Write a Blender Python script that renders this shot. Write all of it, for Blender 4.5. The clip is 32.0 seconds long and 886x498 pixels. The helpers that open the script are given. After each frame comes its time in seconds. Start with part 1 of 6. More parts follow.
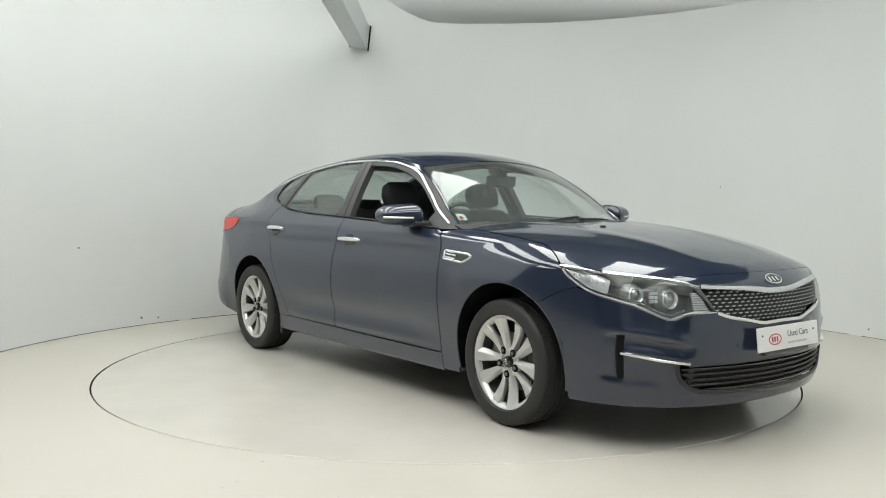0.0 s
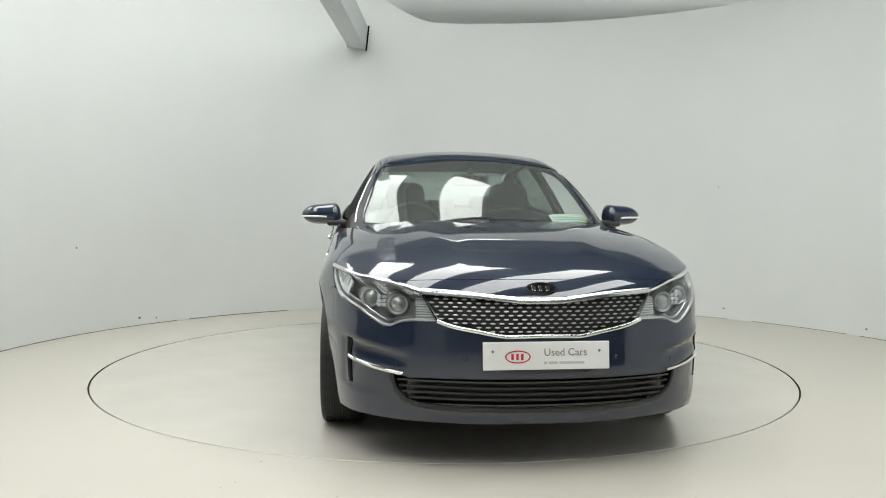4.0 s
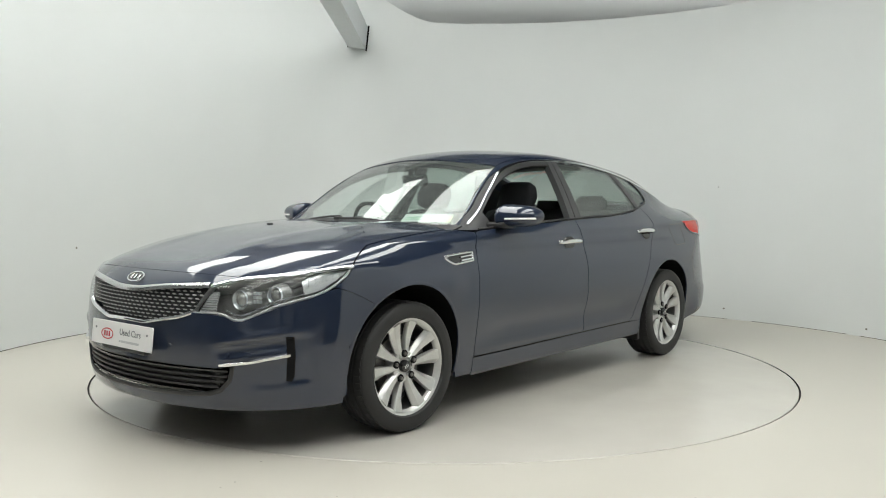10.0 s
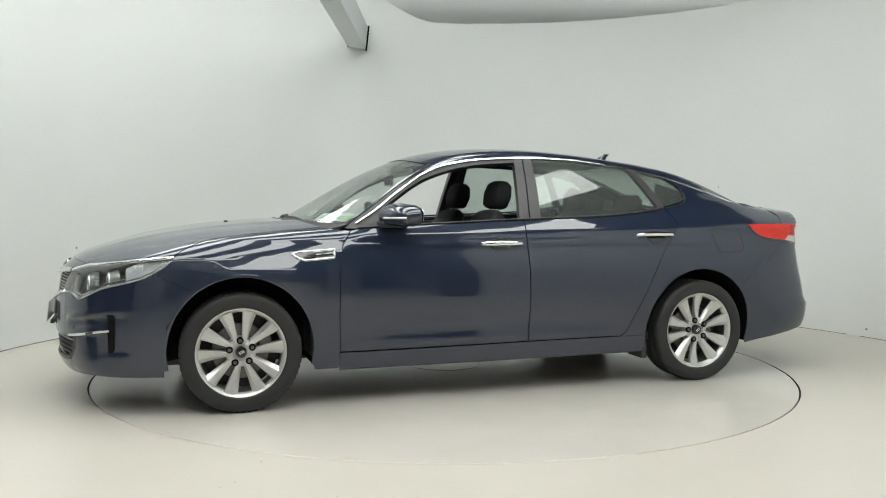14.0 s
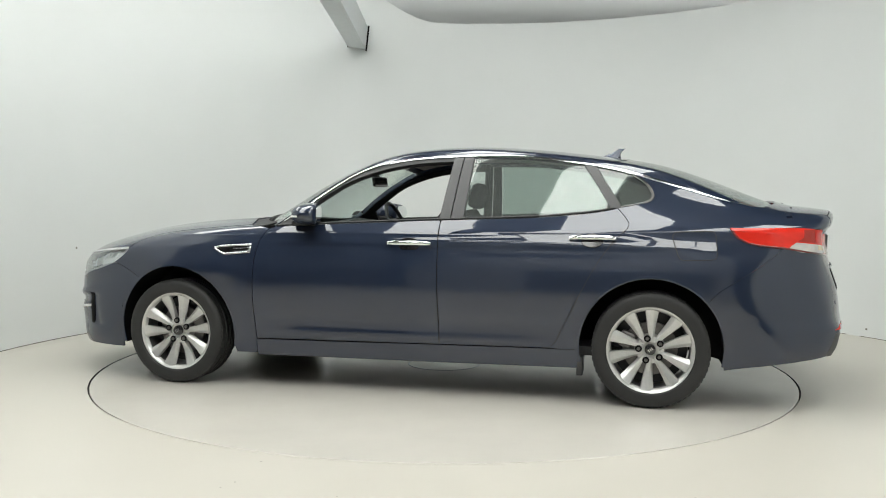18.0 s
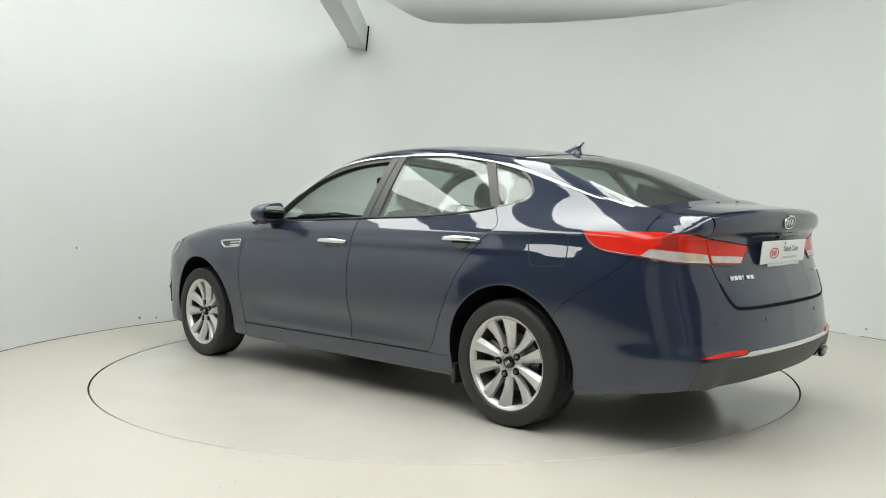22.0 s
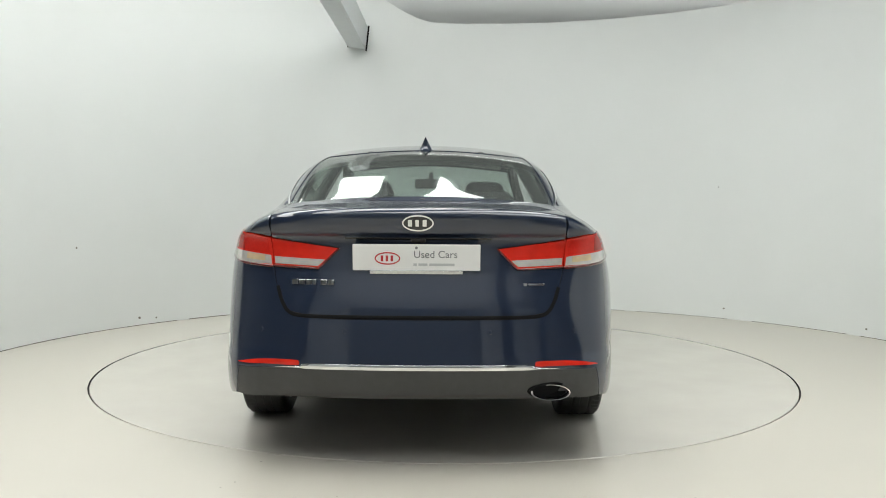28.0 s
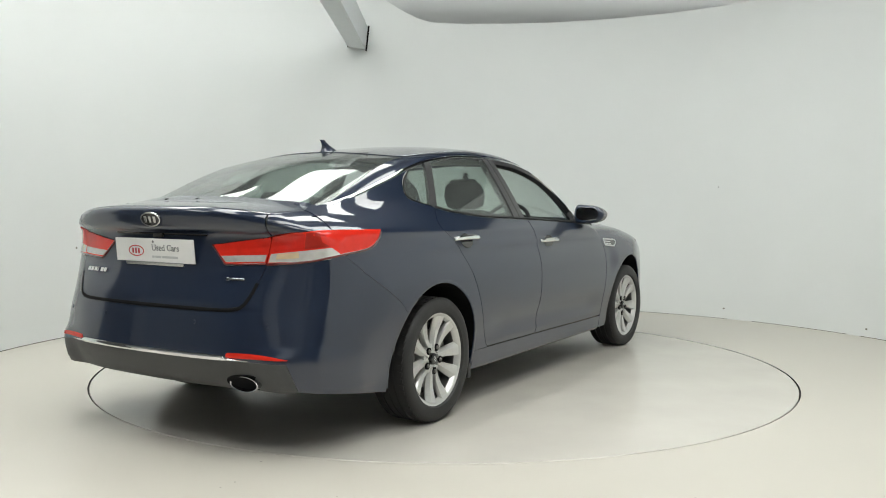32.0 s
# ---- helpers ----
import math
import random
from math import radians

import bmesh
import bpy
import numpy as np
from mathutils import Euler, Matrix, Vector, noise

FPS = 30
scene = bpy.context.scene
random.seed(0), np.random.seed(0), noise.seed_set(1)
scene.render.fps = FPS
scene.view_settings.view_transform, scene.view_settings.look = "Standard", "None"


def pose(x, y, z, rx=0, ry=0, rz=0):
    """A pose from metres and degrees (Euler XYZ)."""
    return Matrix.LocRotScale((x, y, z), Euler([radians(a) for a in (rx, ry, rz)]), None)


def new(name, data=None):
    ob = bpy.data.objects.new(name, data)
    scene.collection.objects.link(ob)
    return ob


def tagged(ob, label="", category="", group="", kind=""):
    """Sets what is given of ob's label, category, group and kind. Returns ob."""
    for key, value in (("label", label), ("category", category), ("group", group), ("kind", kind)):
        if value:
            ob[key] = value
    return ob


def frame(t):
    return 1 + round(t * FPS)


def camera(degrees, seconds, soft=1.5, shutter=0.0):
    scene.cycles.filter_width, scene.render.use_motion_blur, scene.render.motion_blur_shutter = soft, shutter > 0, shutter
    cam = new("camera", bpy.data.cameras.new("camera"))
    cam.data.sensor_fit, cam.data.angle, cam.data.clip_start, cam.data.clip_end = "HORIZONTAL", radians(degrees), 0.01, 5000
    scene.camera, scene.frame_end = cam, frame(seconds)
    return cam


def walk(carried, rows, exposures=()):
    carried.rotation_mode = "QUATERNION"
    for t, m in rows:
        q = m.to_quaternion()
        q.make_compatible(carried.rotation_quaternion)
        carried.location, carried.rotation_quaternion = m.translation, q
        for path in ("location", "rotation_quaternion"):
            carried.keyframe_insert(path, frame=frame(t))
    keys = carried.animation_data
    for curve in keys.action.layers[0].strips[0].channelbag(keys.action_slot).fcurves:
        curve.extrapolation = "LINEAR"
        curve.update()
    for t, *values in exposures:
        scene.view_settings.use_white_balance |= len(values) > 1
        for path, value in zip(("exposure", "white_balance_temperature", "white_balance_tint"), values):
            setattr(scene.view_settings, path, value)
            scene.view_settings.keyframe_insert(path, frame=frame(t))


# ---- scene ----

# Camera on its stand, a car on a slow turntable in a white photo dome.
cam = camera(55.06, 32.0, soft=1.0)
EYE = pose(0, -5.806, 1.098, 90 - 3.03, -0.36, 0.14)
walk(cam, [(0, pose(0, -5.806, 1.098, 90 - 3.03, -0.36, 0.26)), (1.2, EYE), (32.0, EYE)],
     [(0, -0.12), (13.0, -0.12), (19.0, -0.04), (32.0, -0.04)])

TURN0, RATE, OFFSET = -51.76, 7.796, 0.107
RING = 2.258

# ---- light ----
world = bpy.data.worlds.new("hall_air")
world.use_nodes = True
scene.world = world
world.node_tree.nodes["Background"].inputs[0].default_value = (0.75, 0.82, 0.85, 1)
world.node_tree.nodes["Background"].inputs[1].default_value = 0.25


# ---- materials ----
def material(name, colour, rough=0.5, metal=0.0, coat=0.0, spec=0.5, vary=0.0, scale=8.0, bump=0.0, bscale=60.0, emit=0.0, coat_rough=0.015, coat_ior=1.55):
    m = bpy.data.materials.new(name)
    m.use_nodes = True
    nt = m.node_tree
    b = nt.nodes["Principled BSDF"]
    b.inputs["Base Color"].default_value = (*colour, 1)
    b.inputs["Roughness"].default_value = rough
    b.inputs["Metallic"].default_value = metal
    b.inputs["Coat Weight"].default_value = coat
    b.inputs["Coat Roughness"].default_value = coat_rough
    b.inputs["Coat IOR"].default_value = coat_ior
    b.inputs["Specular IOR Level"].default_value = spec
    if emit:
        b.inputs["Emission Color"].default_value = (*colour, 1)
        b.inputs["Emission Strength"].default_value = emit
    co = nt.nodes.new("ShaderNodeTexCoord")
    if vary:
        n1 = nt.nodes.new("ShaderNodeTexNoise")
        n1.inputs["Scale"].default_value = scale
        n1.inputs["Detail"].default_value = 6
        nt.links.new(co.outputs["Object"], n1.inputs["Vector"])
        r = nt.nodes.new("ShaderNodeMapRange")
        r.inputs["From Min"].default_value, r.inputs["From Max"].default_value = 0.3, 0.7
        r.inputs["To Min"].default_value, r.inputs["To Max"].default_value = 1 - vary, 1 + vary
        nt.links.new(n1.outputs["Fac"], r.inputs["Value"])
        mx = nt.nodes.new("ShaderNodeVectorMath")
        mx.operation = "SCALE"
        mx.inputs[0].default_value = colour
        nt.links.new(r.outputs[0], mx.inputs["Scale"])
        nt.links.new(mx.outputs[0], b.inputs["Base Color"])
        r2 = nt.nodes.new("ShaderNodeMapRange")
        r2.inputs["To Min"].default_value, r2.inputs["To Max"].default_value = max(0.0, rough * 0.8), min(1.0, rough * 1.2)
        nt.links.new(n1.outputs["Fac"], r2.inputs["Value"])
        nt.links.new(r2.outputs[0], b.inputs["Roughness"])
    if bump:
        n2 = nt.nodes.new("ShaderNodeTexNoise")
        n2.inputs["Scale"].default_value = bscale
        n2.inputs["Detail"].default_value = 4
        nt.links.new(co.outputs["Object"], n2.inputs["Vector"])
        bp = nt.nodes.new("ShaderNodeBump")
        bp.inputs["Strength"].default_value = bump
        bp.inputs["Distance"].default_value = 0.002
        nt.links.new(n2.outputs["Fac"], bp.inputs["Height"])
        nt.links.new(bp.outputs[0], b.inputs["Normal"])
    return m


def glass_material(name, tint, rough=0.0, film=0.0, mirror=0.055):
    """Thin pane: see-through tint with a mirror's gloss that grows at flat angles."""
    m = bpy.data.materials.new(name)
    m.use_nodes = True
    nt = m.node_tree
    nt.nodes.remove(nt.nodes["Principled BSDF"])
    out = nt.nodes["Material Output"]
    tr = nt.nodes.new("ShaderNodeBsdfTransparent")
    tr.inputs[0].default_value = (*[c ** 0.5 for c in tint], 1)
    gl = nt.nodes.new("ShaderNodeBsdfGlossy")
    gl.inputs["Roughness"].default_value = rough
    lw = nt.nodes.new("ShaderNodeLayerWeight")
    lw.inputs["Blend"].default_value = 0.5
    pw = nt.nodes.new("ShaderNodeMath")
    pw.operation = "POWER"
    pw.inputs[1].default_value = 5.0
    nt.links.new(lw.outputs["Facing"], pw.inputs[0])
    mr = nt.nodes.new("ShaderNodeMapRange")
    mr.inputs["To Min"].default_value, mr.inputs["To Max"].default_value = mirror, 1.0
    nt.links.new(pw.outputs[0], mr.inputs["Value"])
    mix = nt.nodes.new("ShaderNodeMixShader")
    nt.links.new(mr.outputs[0], mix.inputs[0])
    # film: pale veil mixed in for dust and the pane's milky reflection
    if film:
        df = nt.nodes.new("ShaderNodeBsdfDiffuse")
        df.inputs[0].default_value = (0.7, 0.73, 0.72, 1)
        dm = nt.nodes.new("ShaderNodeMixShader")
        dm.inputs[0].default_value = film
        nt.links.new(tr.outputs[0], dm.inputs[1])
        nt.links.new(df.outputs[0], dm.inputs[2])
        nt.links.new(dm.outputs[0], mix.inputs[1])
    else:
        nt.links.new(tr.outputs[0], mix.inputs[1])
    nt.links.new(gl.outputs[0], mix.inputs[2])
    nt.links.new(mix.outputs[0], out.inputs["Surface"])
    return m


WALL = material("matt_white_wall", (0.70, 0.722, 0.715), 0.65, vary=0.02, scale=1.2, bump=0.05, bscale=3)
FLOOR = material("cream_floor_paint", (0.525, 0.500, 0.445), 0.32, vary=0.025, scale=1.5, bump=0.03, bscale=4, spec=0.4)
DISC = material("cream_disc_paint", (0.530, 0.508, 0.460), 0.18, vary=0.03, scale=2.5, bump=0.03, bscale=5, spec=0.4)
GAP = material("dark_gap", (0.008, 0.008, 0.009), 0.8, spec=0.12)
HALL = material("grey_hall", (0.70, 0.73, 0.75), 0.8, vary=0.1, scale=1)
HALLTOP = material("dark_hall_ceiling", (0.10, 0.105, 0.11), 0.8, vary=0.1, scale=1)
HALLBACK = material("mid_grey_hall", (0.62, 0.64, 0.66), 0.8, vary=0.1, scale=1)
SHUTTER = material("grey_shutter_slats", (0.22, 0.23, 0.24), 0.5, vary=0.08, scale=4)
STEEL = material("white_painted_steel", (0.62, 0.65, 0.66), 0.45, vary=0.03)
LAMP = material("light_panel", (0.985, 1.0, 0.965), 0.5, emit=6.5)
PAINT = material("dark_blue_metallic_paint", (0.0125, 0.0208, 0.0430), 0.40, metal=0.15, spec=0.12, coat=1.0, vary=0.05, scale=900, coat_ior=1.70)
PAINT_EDGE = material("black_seam", (0.006, 0.006, 0.008), 0.6)
BLACK = material("black_plastic", (0.022, 0.022, 0.023), 0.45, vary=0.1, scale=40, bump=0.1, bscale=400)
GLOSSBLACK = material("gloss_black_trim", (0.008, 0.008, 0.009), 0.12, coat=0.5)
# mottled grey, lightened so the floor beneath the car is less dark
UNDERSIDE = material("mottled_underside", (0.075, 0.072, 0.068), 0.7, vary=0.3, scale=6)
GREYPLASTIC = material("dark_grey_valance", (0.058, 0.059, 0.060), 0.5, vary=0.08, scale=30, bump=0.1, bscale=300)
PILLAR = material("charcoal_pillar_film", (0.05, 0.05, 0.052), 0.35, vary=0.05, scale=20)
RUBBER = material("tyre_rubber", (0.019, 0.019, 0.019), 0.6, vary=0.15, scale=25, bump=0.2, bscale=200)
CHROME = material("chrome", (0.82, 0.83, 0.84), 0.07, metal=1.0)
SATIN = material("satin_chrome", (0.7, 0.71, 0.72), 0.22, metal=1.0)
FIN = material("silver_grille_fin", (0.66, 0.66, 0.645), 0.28, metal=0.5)
WIRE = material("dark_chrome_mesh", (0.020, 0.020, 0.021), 0.4, metal=0.2)
ALLOY = material("silver_alloy", (0.60, 0.60, 0.585), 0.34, metal=0.65, coat=0.2, vary=0.04, scale=60)
# darker copy of the alloy, for the shaded inside of the wheels
ALLOYSHADE = material("shaded_alloy", (0.17, 0.17, 0.166), 0.42, metal=0.6, vary=0.15, scale=30)
BRAKE = material("brake_steel", (0.22, 0.21, 0.20), 0.45, metal=0.9, vary=0.15, scale=30)
GLASS = glass_material("green_tinted_glass", (0.74, 0.83, 0.79), film=0.05)
GLASSDARK = glass_material("rear_tinted_glass", (0.64, 0.73, 0.69), film=0.05)
LENS = glass_material("clear_lens", (0.93, 0.95, 0.96), mirror=0.022)
REDLENS = material("red_lens", (0.62, 0.024, 0.013), 0.10, spec=0.4, vary=0.08, scale=20)
CLEARTAIL = material("clear_tail_lens", (0.56, 0.54, 0.51), 0.12, metal=0.3, coat=0.6, vary=0.10, scale=25)
AMBER = material("amber_lens", (0.54, 0.41, 0.26), 0.2, coat=1.0, vary=0.1, scale=25)
REFLECT = material("lamp_reflector", (0.78, 0.80, 0.82), 0.3, metal=0.8)
LAMPBLACK = material("lamp_inner_grey", (0.24, 0.235, 0.225), 0.3, vary=0.15, scale=30)
PROJECTOR = material("projector_lens_glass", (0.46, 0.46, 0.44), 0.10, coat=1.0, metal=0.5)
LIGHTBAR = material("pale_light_guide", (0.72, 0.73, 0.73), 0.18, metal=0.35, coat=0.5)
SMOKE = material("smoked_red_lens", (0.34, 0.022, 0.014), 0.10, vary=0.06, scale=120)
DEEPRED = material("deep_red_lens", (0.58, 0.020, 0.012), 0.10, vary=0.06, scale=120)
LAMPEDGE = material("dark_red_lamp_edge", (0.10, 0.008, 0.008), 0.2, coat=1.0)
LAMPGREY = material("lamp_bezel_grey", (0.34, 0.34, 0.33), 0.28, metal=0.4)
CARDGREEN = material("pale_green_print", (0.42, 0.60, 0.46), 0.6)
CARDYELLOW = material("pale_yellow_print", (0.66, 0.64, 0.28), 0.6)
FABRIC = material("black_seat_cloth", (0.026, 0.027, 0.030), 0.85, vary=0.15, scale=50, bump=0.3, bscale=300)
TRIM = material("black_cabin_plastic", (0.02, 0.021, 0.022), 0.6, vary=0.1, scale=40, bump=0.15, bscale=250)
HEADLINING = material("light_grey_headlining", (0.42, 0.42, 0.40), 0.9, vary=0.04, scale=30)
PLATE = material("white_plate", (0.80, 0.80, 0.79), 0.3, coat=0.4, vary=0.015, scale=20)
PRINTGREY = material("grey_print", (0.18, 0.19, 0.20), 0.5)
PRINTPALE = material("pale_grey_print", (0.50, 0.51, 0.52), 0.5)
PRINTRED = material("red_print", (0.50, 0.03, 0.04), 0.5)
PAPER = material("white_card", (0.82, 0.83, 0.82), 0.6)
MIRROR = material("mirror_silver", (0.85, 0.87, 0.88), 0.01, metal=1.0)


# ---- mesh helpers ----
def part(name, bm, mat, parent=None, label=""):
    me = bpy.data.meshes.new(name)
    bm.to_mesh(me)
    bm.free()
    ob = new(name, me)
    me.materials.append(mat)
    ob.parent = parent
    if label:
        tagged(ob, label)
    return ob


def smooth(ob, angle=40):
    for p in ob.data.polygons:
        p.use_smooth = True
    ob.data.set_sharp_from_angle(angle=radians(angle))
    return ob


def box(bm, lo, hi, bevel=0.0, m=None, seg=2):
    """A box from corner lo to corner hi, its edges rounded."""
    c, s = [(a + b) / 2 for a, b in zip(lo, hi)], [abs(b - a) for a, b in zip(lo, hi)]
    r = bmesh.ops.create_cube(bm, size=1, matrix=Matrix.Translation(c) @ Matrix.Diagonal((*s, 1)))
    vs = r["verts"]
    if bevel:
        es = list({e for v in vs for e in v.link_edges})
        rb = bmesh.ops.bevel(bm, geom=es, offset=bevel, segments=seg, profile=0.5, affect="EDGES")
        vs = list({v for f in rb["faces"] for v in f.verts} | {v for v in vs if v.is_valid})
    if m is not None:
        bmesh.ops.transform(bm, matrix=m, verts=vs)
    return vs


def lathe(bm, profile, n=48, m=None, closed=False):
    """Turns the profile, (radius, along) pairs, round the y axis."""
    rings = []
    for k in range(n):
        a = 2 * math.pi * k / n
        rings.append([bm.verts.new((r * math.cos(a), y, r * math.sin(a))) for r, y in profile])
    steps = len(profile) if closed else len(profile) - 1
    for k in range(n):
        A, B = rings[k], rings[(k + 1) % n]
        for i in range(steps):
            j = (i + 1) % len(profile)
            bm.faces.new((A[i], A[j], B[j], B[i]))
    if m is not None:
        bmesh.ops.transform(bm, matrix=m, verts=[v for r in rings for v in r])
    return rings


def ribbon(bm, pts, normals, width, height, across=None):
    """A raised strip along pts: flat section, width along the surface, height off it."""
    P = [Vector(p) for p in pts]
    rows = []
    for i, p in enumerate(P):
        d = (P[min(i + 1, len(P) - 1)] - P[max(i - 1, 0)]).normalized()
        n = Vector(normals[i]).normalized()
        s = d.cross(n).normalized()
        w = width[i] if isinstance(width, (list, tuple)) else width
        rows.append([bm.verts.new(p + s * w / 2 - n * 0.004), bm.verts.new(p + s * w / 2 + n * height * 0.6), bm.verts.new(p + s * w * 0.3 + n * height),
                     bm.verts.new(p - s * w * 0.3 + n * height), bm.verts.new(p - s * w / 2 + n * height * 0.6), bm.verts.new(p - s * w / 2 - n * 0.004)])
    for a, b in zip(rows, rows[1:]):
        for k in range(6):
            bm.faces.new((a[k], a[(k + 1) % 6], b[(k + 1) % 6], b[k]))
    bm.faces.new(rows[0][::-1])
    bm.faces.new(rows[-1])
    bmesh.ops.recalc_face_normals(bm, faces=bm.faces)


def tube(bm, pts, r, n=10, cap=True):
    P = [Vector(p) for p in pts]
    rows = []
    up = Vector((0, 0, 1))
    for i, p in enumerate(P):
        d = (P[min(i + 1, len(P) - 1)] - P[max(i - 1, 0)]).normalized()
        s = d.cross(up if abs(d.z) < 0.95 else Vector((1, 0, 0))).normalized()
        t = s.cross(d)
        rr = r[i] if isinstance(r, (list, tuple)) else r
        rows.append([bm.verts.new(p + (s * math.cos(2 * math.pi * k / n) + t * math.sin(2 * math.pi * k / n)) * rr) for k in range(n)])
    for a, b in zip(rows, rows[1:]):
        for k in range(n):
            bm.faces.new((a[k], a[(k + 1) % n], b[(k + 1) % n], b[k]))
    if cap:
        bm.faces.new(rows[0][::-1])
        bm.faces.new(rows[-1])
    bmesh.ops.recalc_face_normals(bm, faces=bm.faces)


# ---- the dome ----
WC, WR = (0.30, -0.21), 3.585


def arc_wall(bm, r0, r1, z0, z1, a0, a1, n=96, rise=0.0):
    """A standing ring of wall from angle a0 to a1, degrees, between two radii; its top may rise towards one end."""
    rows = []
    for k in range(n + 1):
        a = radians(a0 + (a1 - a0) * k / n)
        c, s = math.cos(a), math.sin(a)
        h = z1 + rise * min(1.0, max(0.0, (math.degrees(a) - 97) / 14)) ** 1.4
        rows.append([bm.verts.new((WC[0] + r * c, WC[1] + r * s, z)) for r, z in ((r0, z0), (r0, h), (r1, h), (r1, z0))])
    for a, b in zip(rows, rows[1:]):
        for i in range(4):
            bm.faces.new((a[i], b[i], b[(i + 1) % 4], a[(i + 1) % 4]))
    bm.faces.new(rows[0])
    bm.faces.new(rows[-1][::-1])
    bmesh.ops.recalc_face_normals(bm, faces=bm.faces)


bm = bmesh.new()
arc_wall(bm, WR, WR + 0.06, -0.02, 3.02, -60, 206, 168, 0.45)
wall = smooth(part("wall_dome", bm, WALL), 30)
tagged(wall, "smooth curved matt white studio wall with scuffed foot", "wall", kind="structure")

bm = bmesh.new()
n = 128
inner = [bm.verts.new((math.cos(2 * math.pi * k / n) * (RING + 0.010), math.sin(2 * math.pi * k / n) * (RING + 0.010), 0)) for k in range(n)]
outer = []
for k in range(n):
    c, s = math.cos(2 * math.pi * k / n), math.sin(2 * math.pi * k / n)
    q = 12 / max(abs(c), abs(s))
    outer.append(bm.verts.new((c * q, s * q, 0)))
for k in range(n):
    j = (k + 1) % n
    bm.faces.new((inner[k], outer[k], outer[j], inner[j]))
floor = part("floor", bm, FLOOR)
tagged(floor, "cream painted studio floor with faint scuffs", "floor", kind="structure")
bm = bmesh.new()
lathe(bm, [(0.0001, -0.085), (RING + 0.0105, -0.085), (RING + 0.0105, -0.002)], 128, pose(0, 0, 0, 90))
tagged(part("turntable_pit", bm, GAP), "dark pit under the turntable", "pit", kind="structure")

bm = bmesh.new()
lathe(bm, [(0.0001, 0), (0.245, 0), (1.2, 0), (RING - 0.004, 0), (RING, -0.003)], 160, pose(0, 0, 0, 90))
for f in bm.faces:
    if f.normal.z < -0.5:
        f.normal_flip()
turntable = tagged(new("turntable"), "cream painted round vehicle turntable flush with the floor", "turntable")
part("disc", bm, DISC, turntable)
bm = bmesh.new()
lathe(bm, [(RING, -0.003), (RING, -0.07)], 128, pose(0, 0, 0, 90))
part("disc_edge", bm, DISC, turntable)
bm = bmesh.new()
lathe(bm, [(0.236, -0.001), (0.239, 0.0025), (0.246, 0.0025), (0.249, -0.001)], 64, pose(0, 0, 0, 90))
part("hub_ring", bm, PRINTGREY, turntable, "dark joint round the hub plate")

# hall round the dome: rear and side walls, roof with light panels
bm = bmesh.new()
box(bm, (-12, -9.2, 0), (12, -9, 6.6))
tagged(part("wall_south", bm, HALLBACK), "plain grey hall wall", "wall", kind="structure")
bm = bmesh.new()
box(bm, (-12, 7.0, 0), (12, 7.2, 6.6))
tagged(part("wall_north", bm, WALL), "plain white hall wall", "wall", kind="structure")
for sx, nm in ((-1, "wall_west"), (1, "wall_east")):
    bm = bmesh.new()
    box(bm, (12 * sx, -12, 0), (12.2 * sx, 12, 6.6))
    tagged(part(nm, bm, HALL), "plain grey hall wall", "wall", kind="structure")
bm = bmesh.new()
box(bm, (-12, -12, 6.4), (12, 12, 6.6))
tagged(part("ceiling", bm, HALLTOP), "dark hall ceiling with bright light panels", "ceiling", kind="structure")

# unseen dark shutters behind the camera, added to darken the paint's reflections
bm = bmesh.new()
for k in range(24):
    box(bm, (-2.2, -8.99, 0.13 * k), (1.4, -8.94 + 0.01 * (k % 2), 0.13 * k + 0.125))
tagged(part("door_1", bm, SHUTTER), "unseen dark grey slatted shutter, added to darken reflections", "door", kind="structure")
bm = bmesh.new()
for k in range(24):
    box(bm, (-9.2, -8.99, 0.13 * k), (-4.9, -8.94 + 0.01 * (k % 2), 0.13 * k + 0.125))
tagged(part("door_2", bm, SHUTTER), "unseen dark grey slatted shutter, added to darken reflections", "door", kind="structure")

# unseen posts ending the curved wall and hall columns, added as dark mirrored stripes
POST = material("dark_grey_post", (0.045, 0.047, 0.05), 0.5, vary=0.1, scale=3)
for a in (-62, 208):
    c, d = math.cos(radians(a)), math.sin(radians(a))
    bm = bmesh.new()
    box(bm, (-0.10, -0.16, 0), (0.10, 0.16, 3.06), 0.006, Matrix.Translation((WC[0] + (WR + 0.02) * c, WC[1] + (WR + 0.02) * d, 0)) @ pose(0, 0, 0, 0, 0, a))
    tagged(part("trim", bm, POST), "unseen dark post at the curved wall's end, added for reflections", "post", kind="structure")
for x in (-4.4, 2.3, 4.6):
    bm = bmesh.new()
    box(bm, (x - 0.17, -8.9, 0), (x + 0.17, -8.56, 6.4), 0.006)
    tagged(part("column", bm, POST), "unseen dark column before the hall wall, added for reflections", "column", kind="structure")

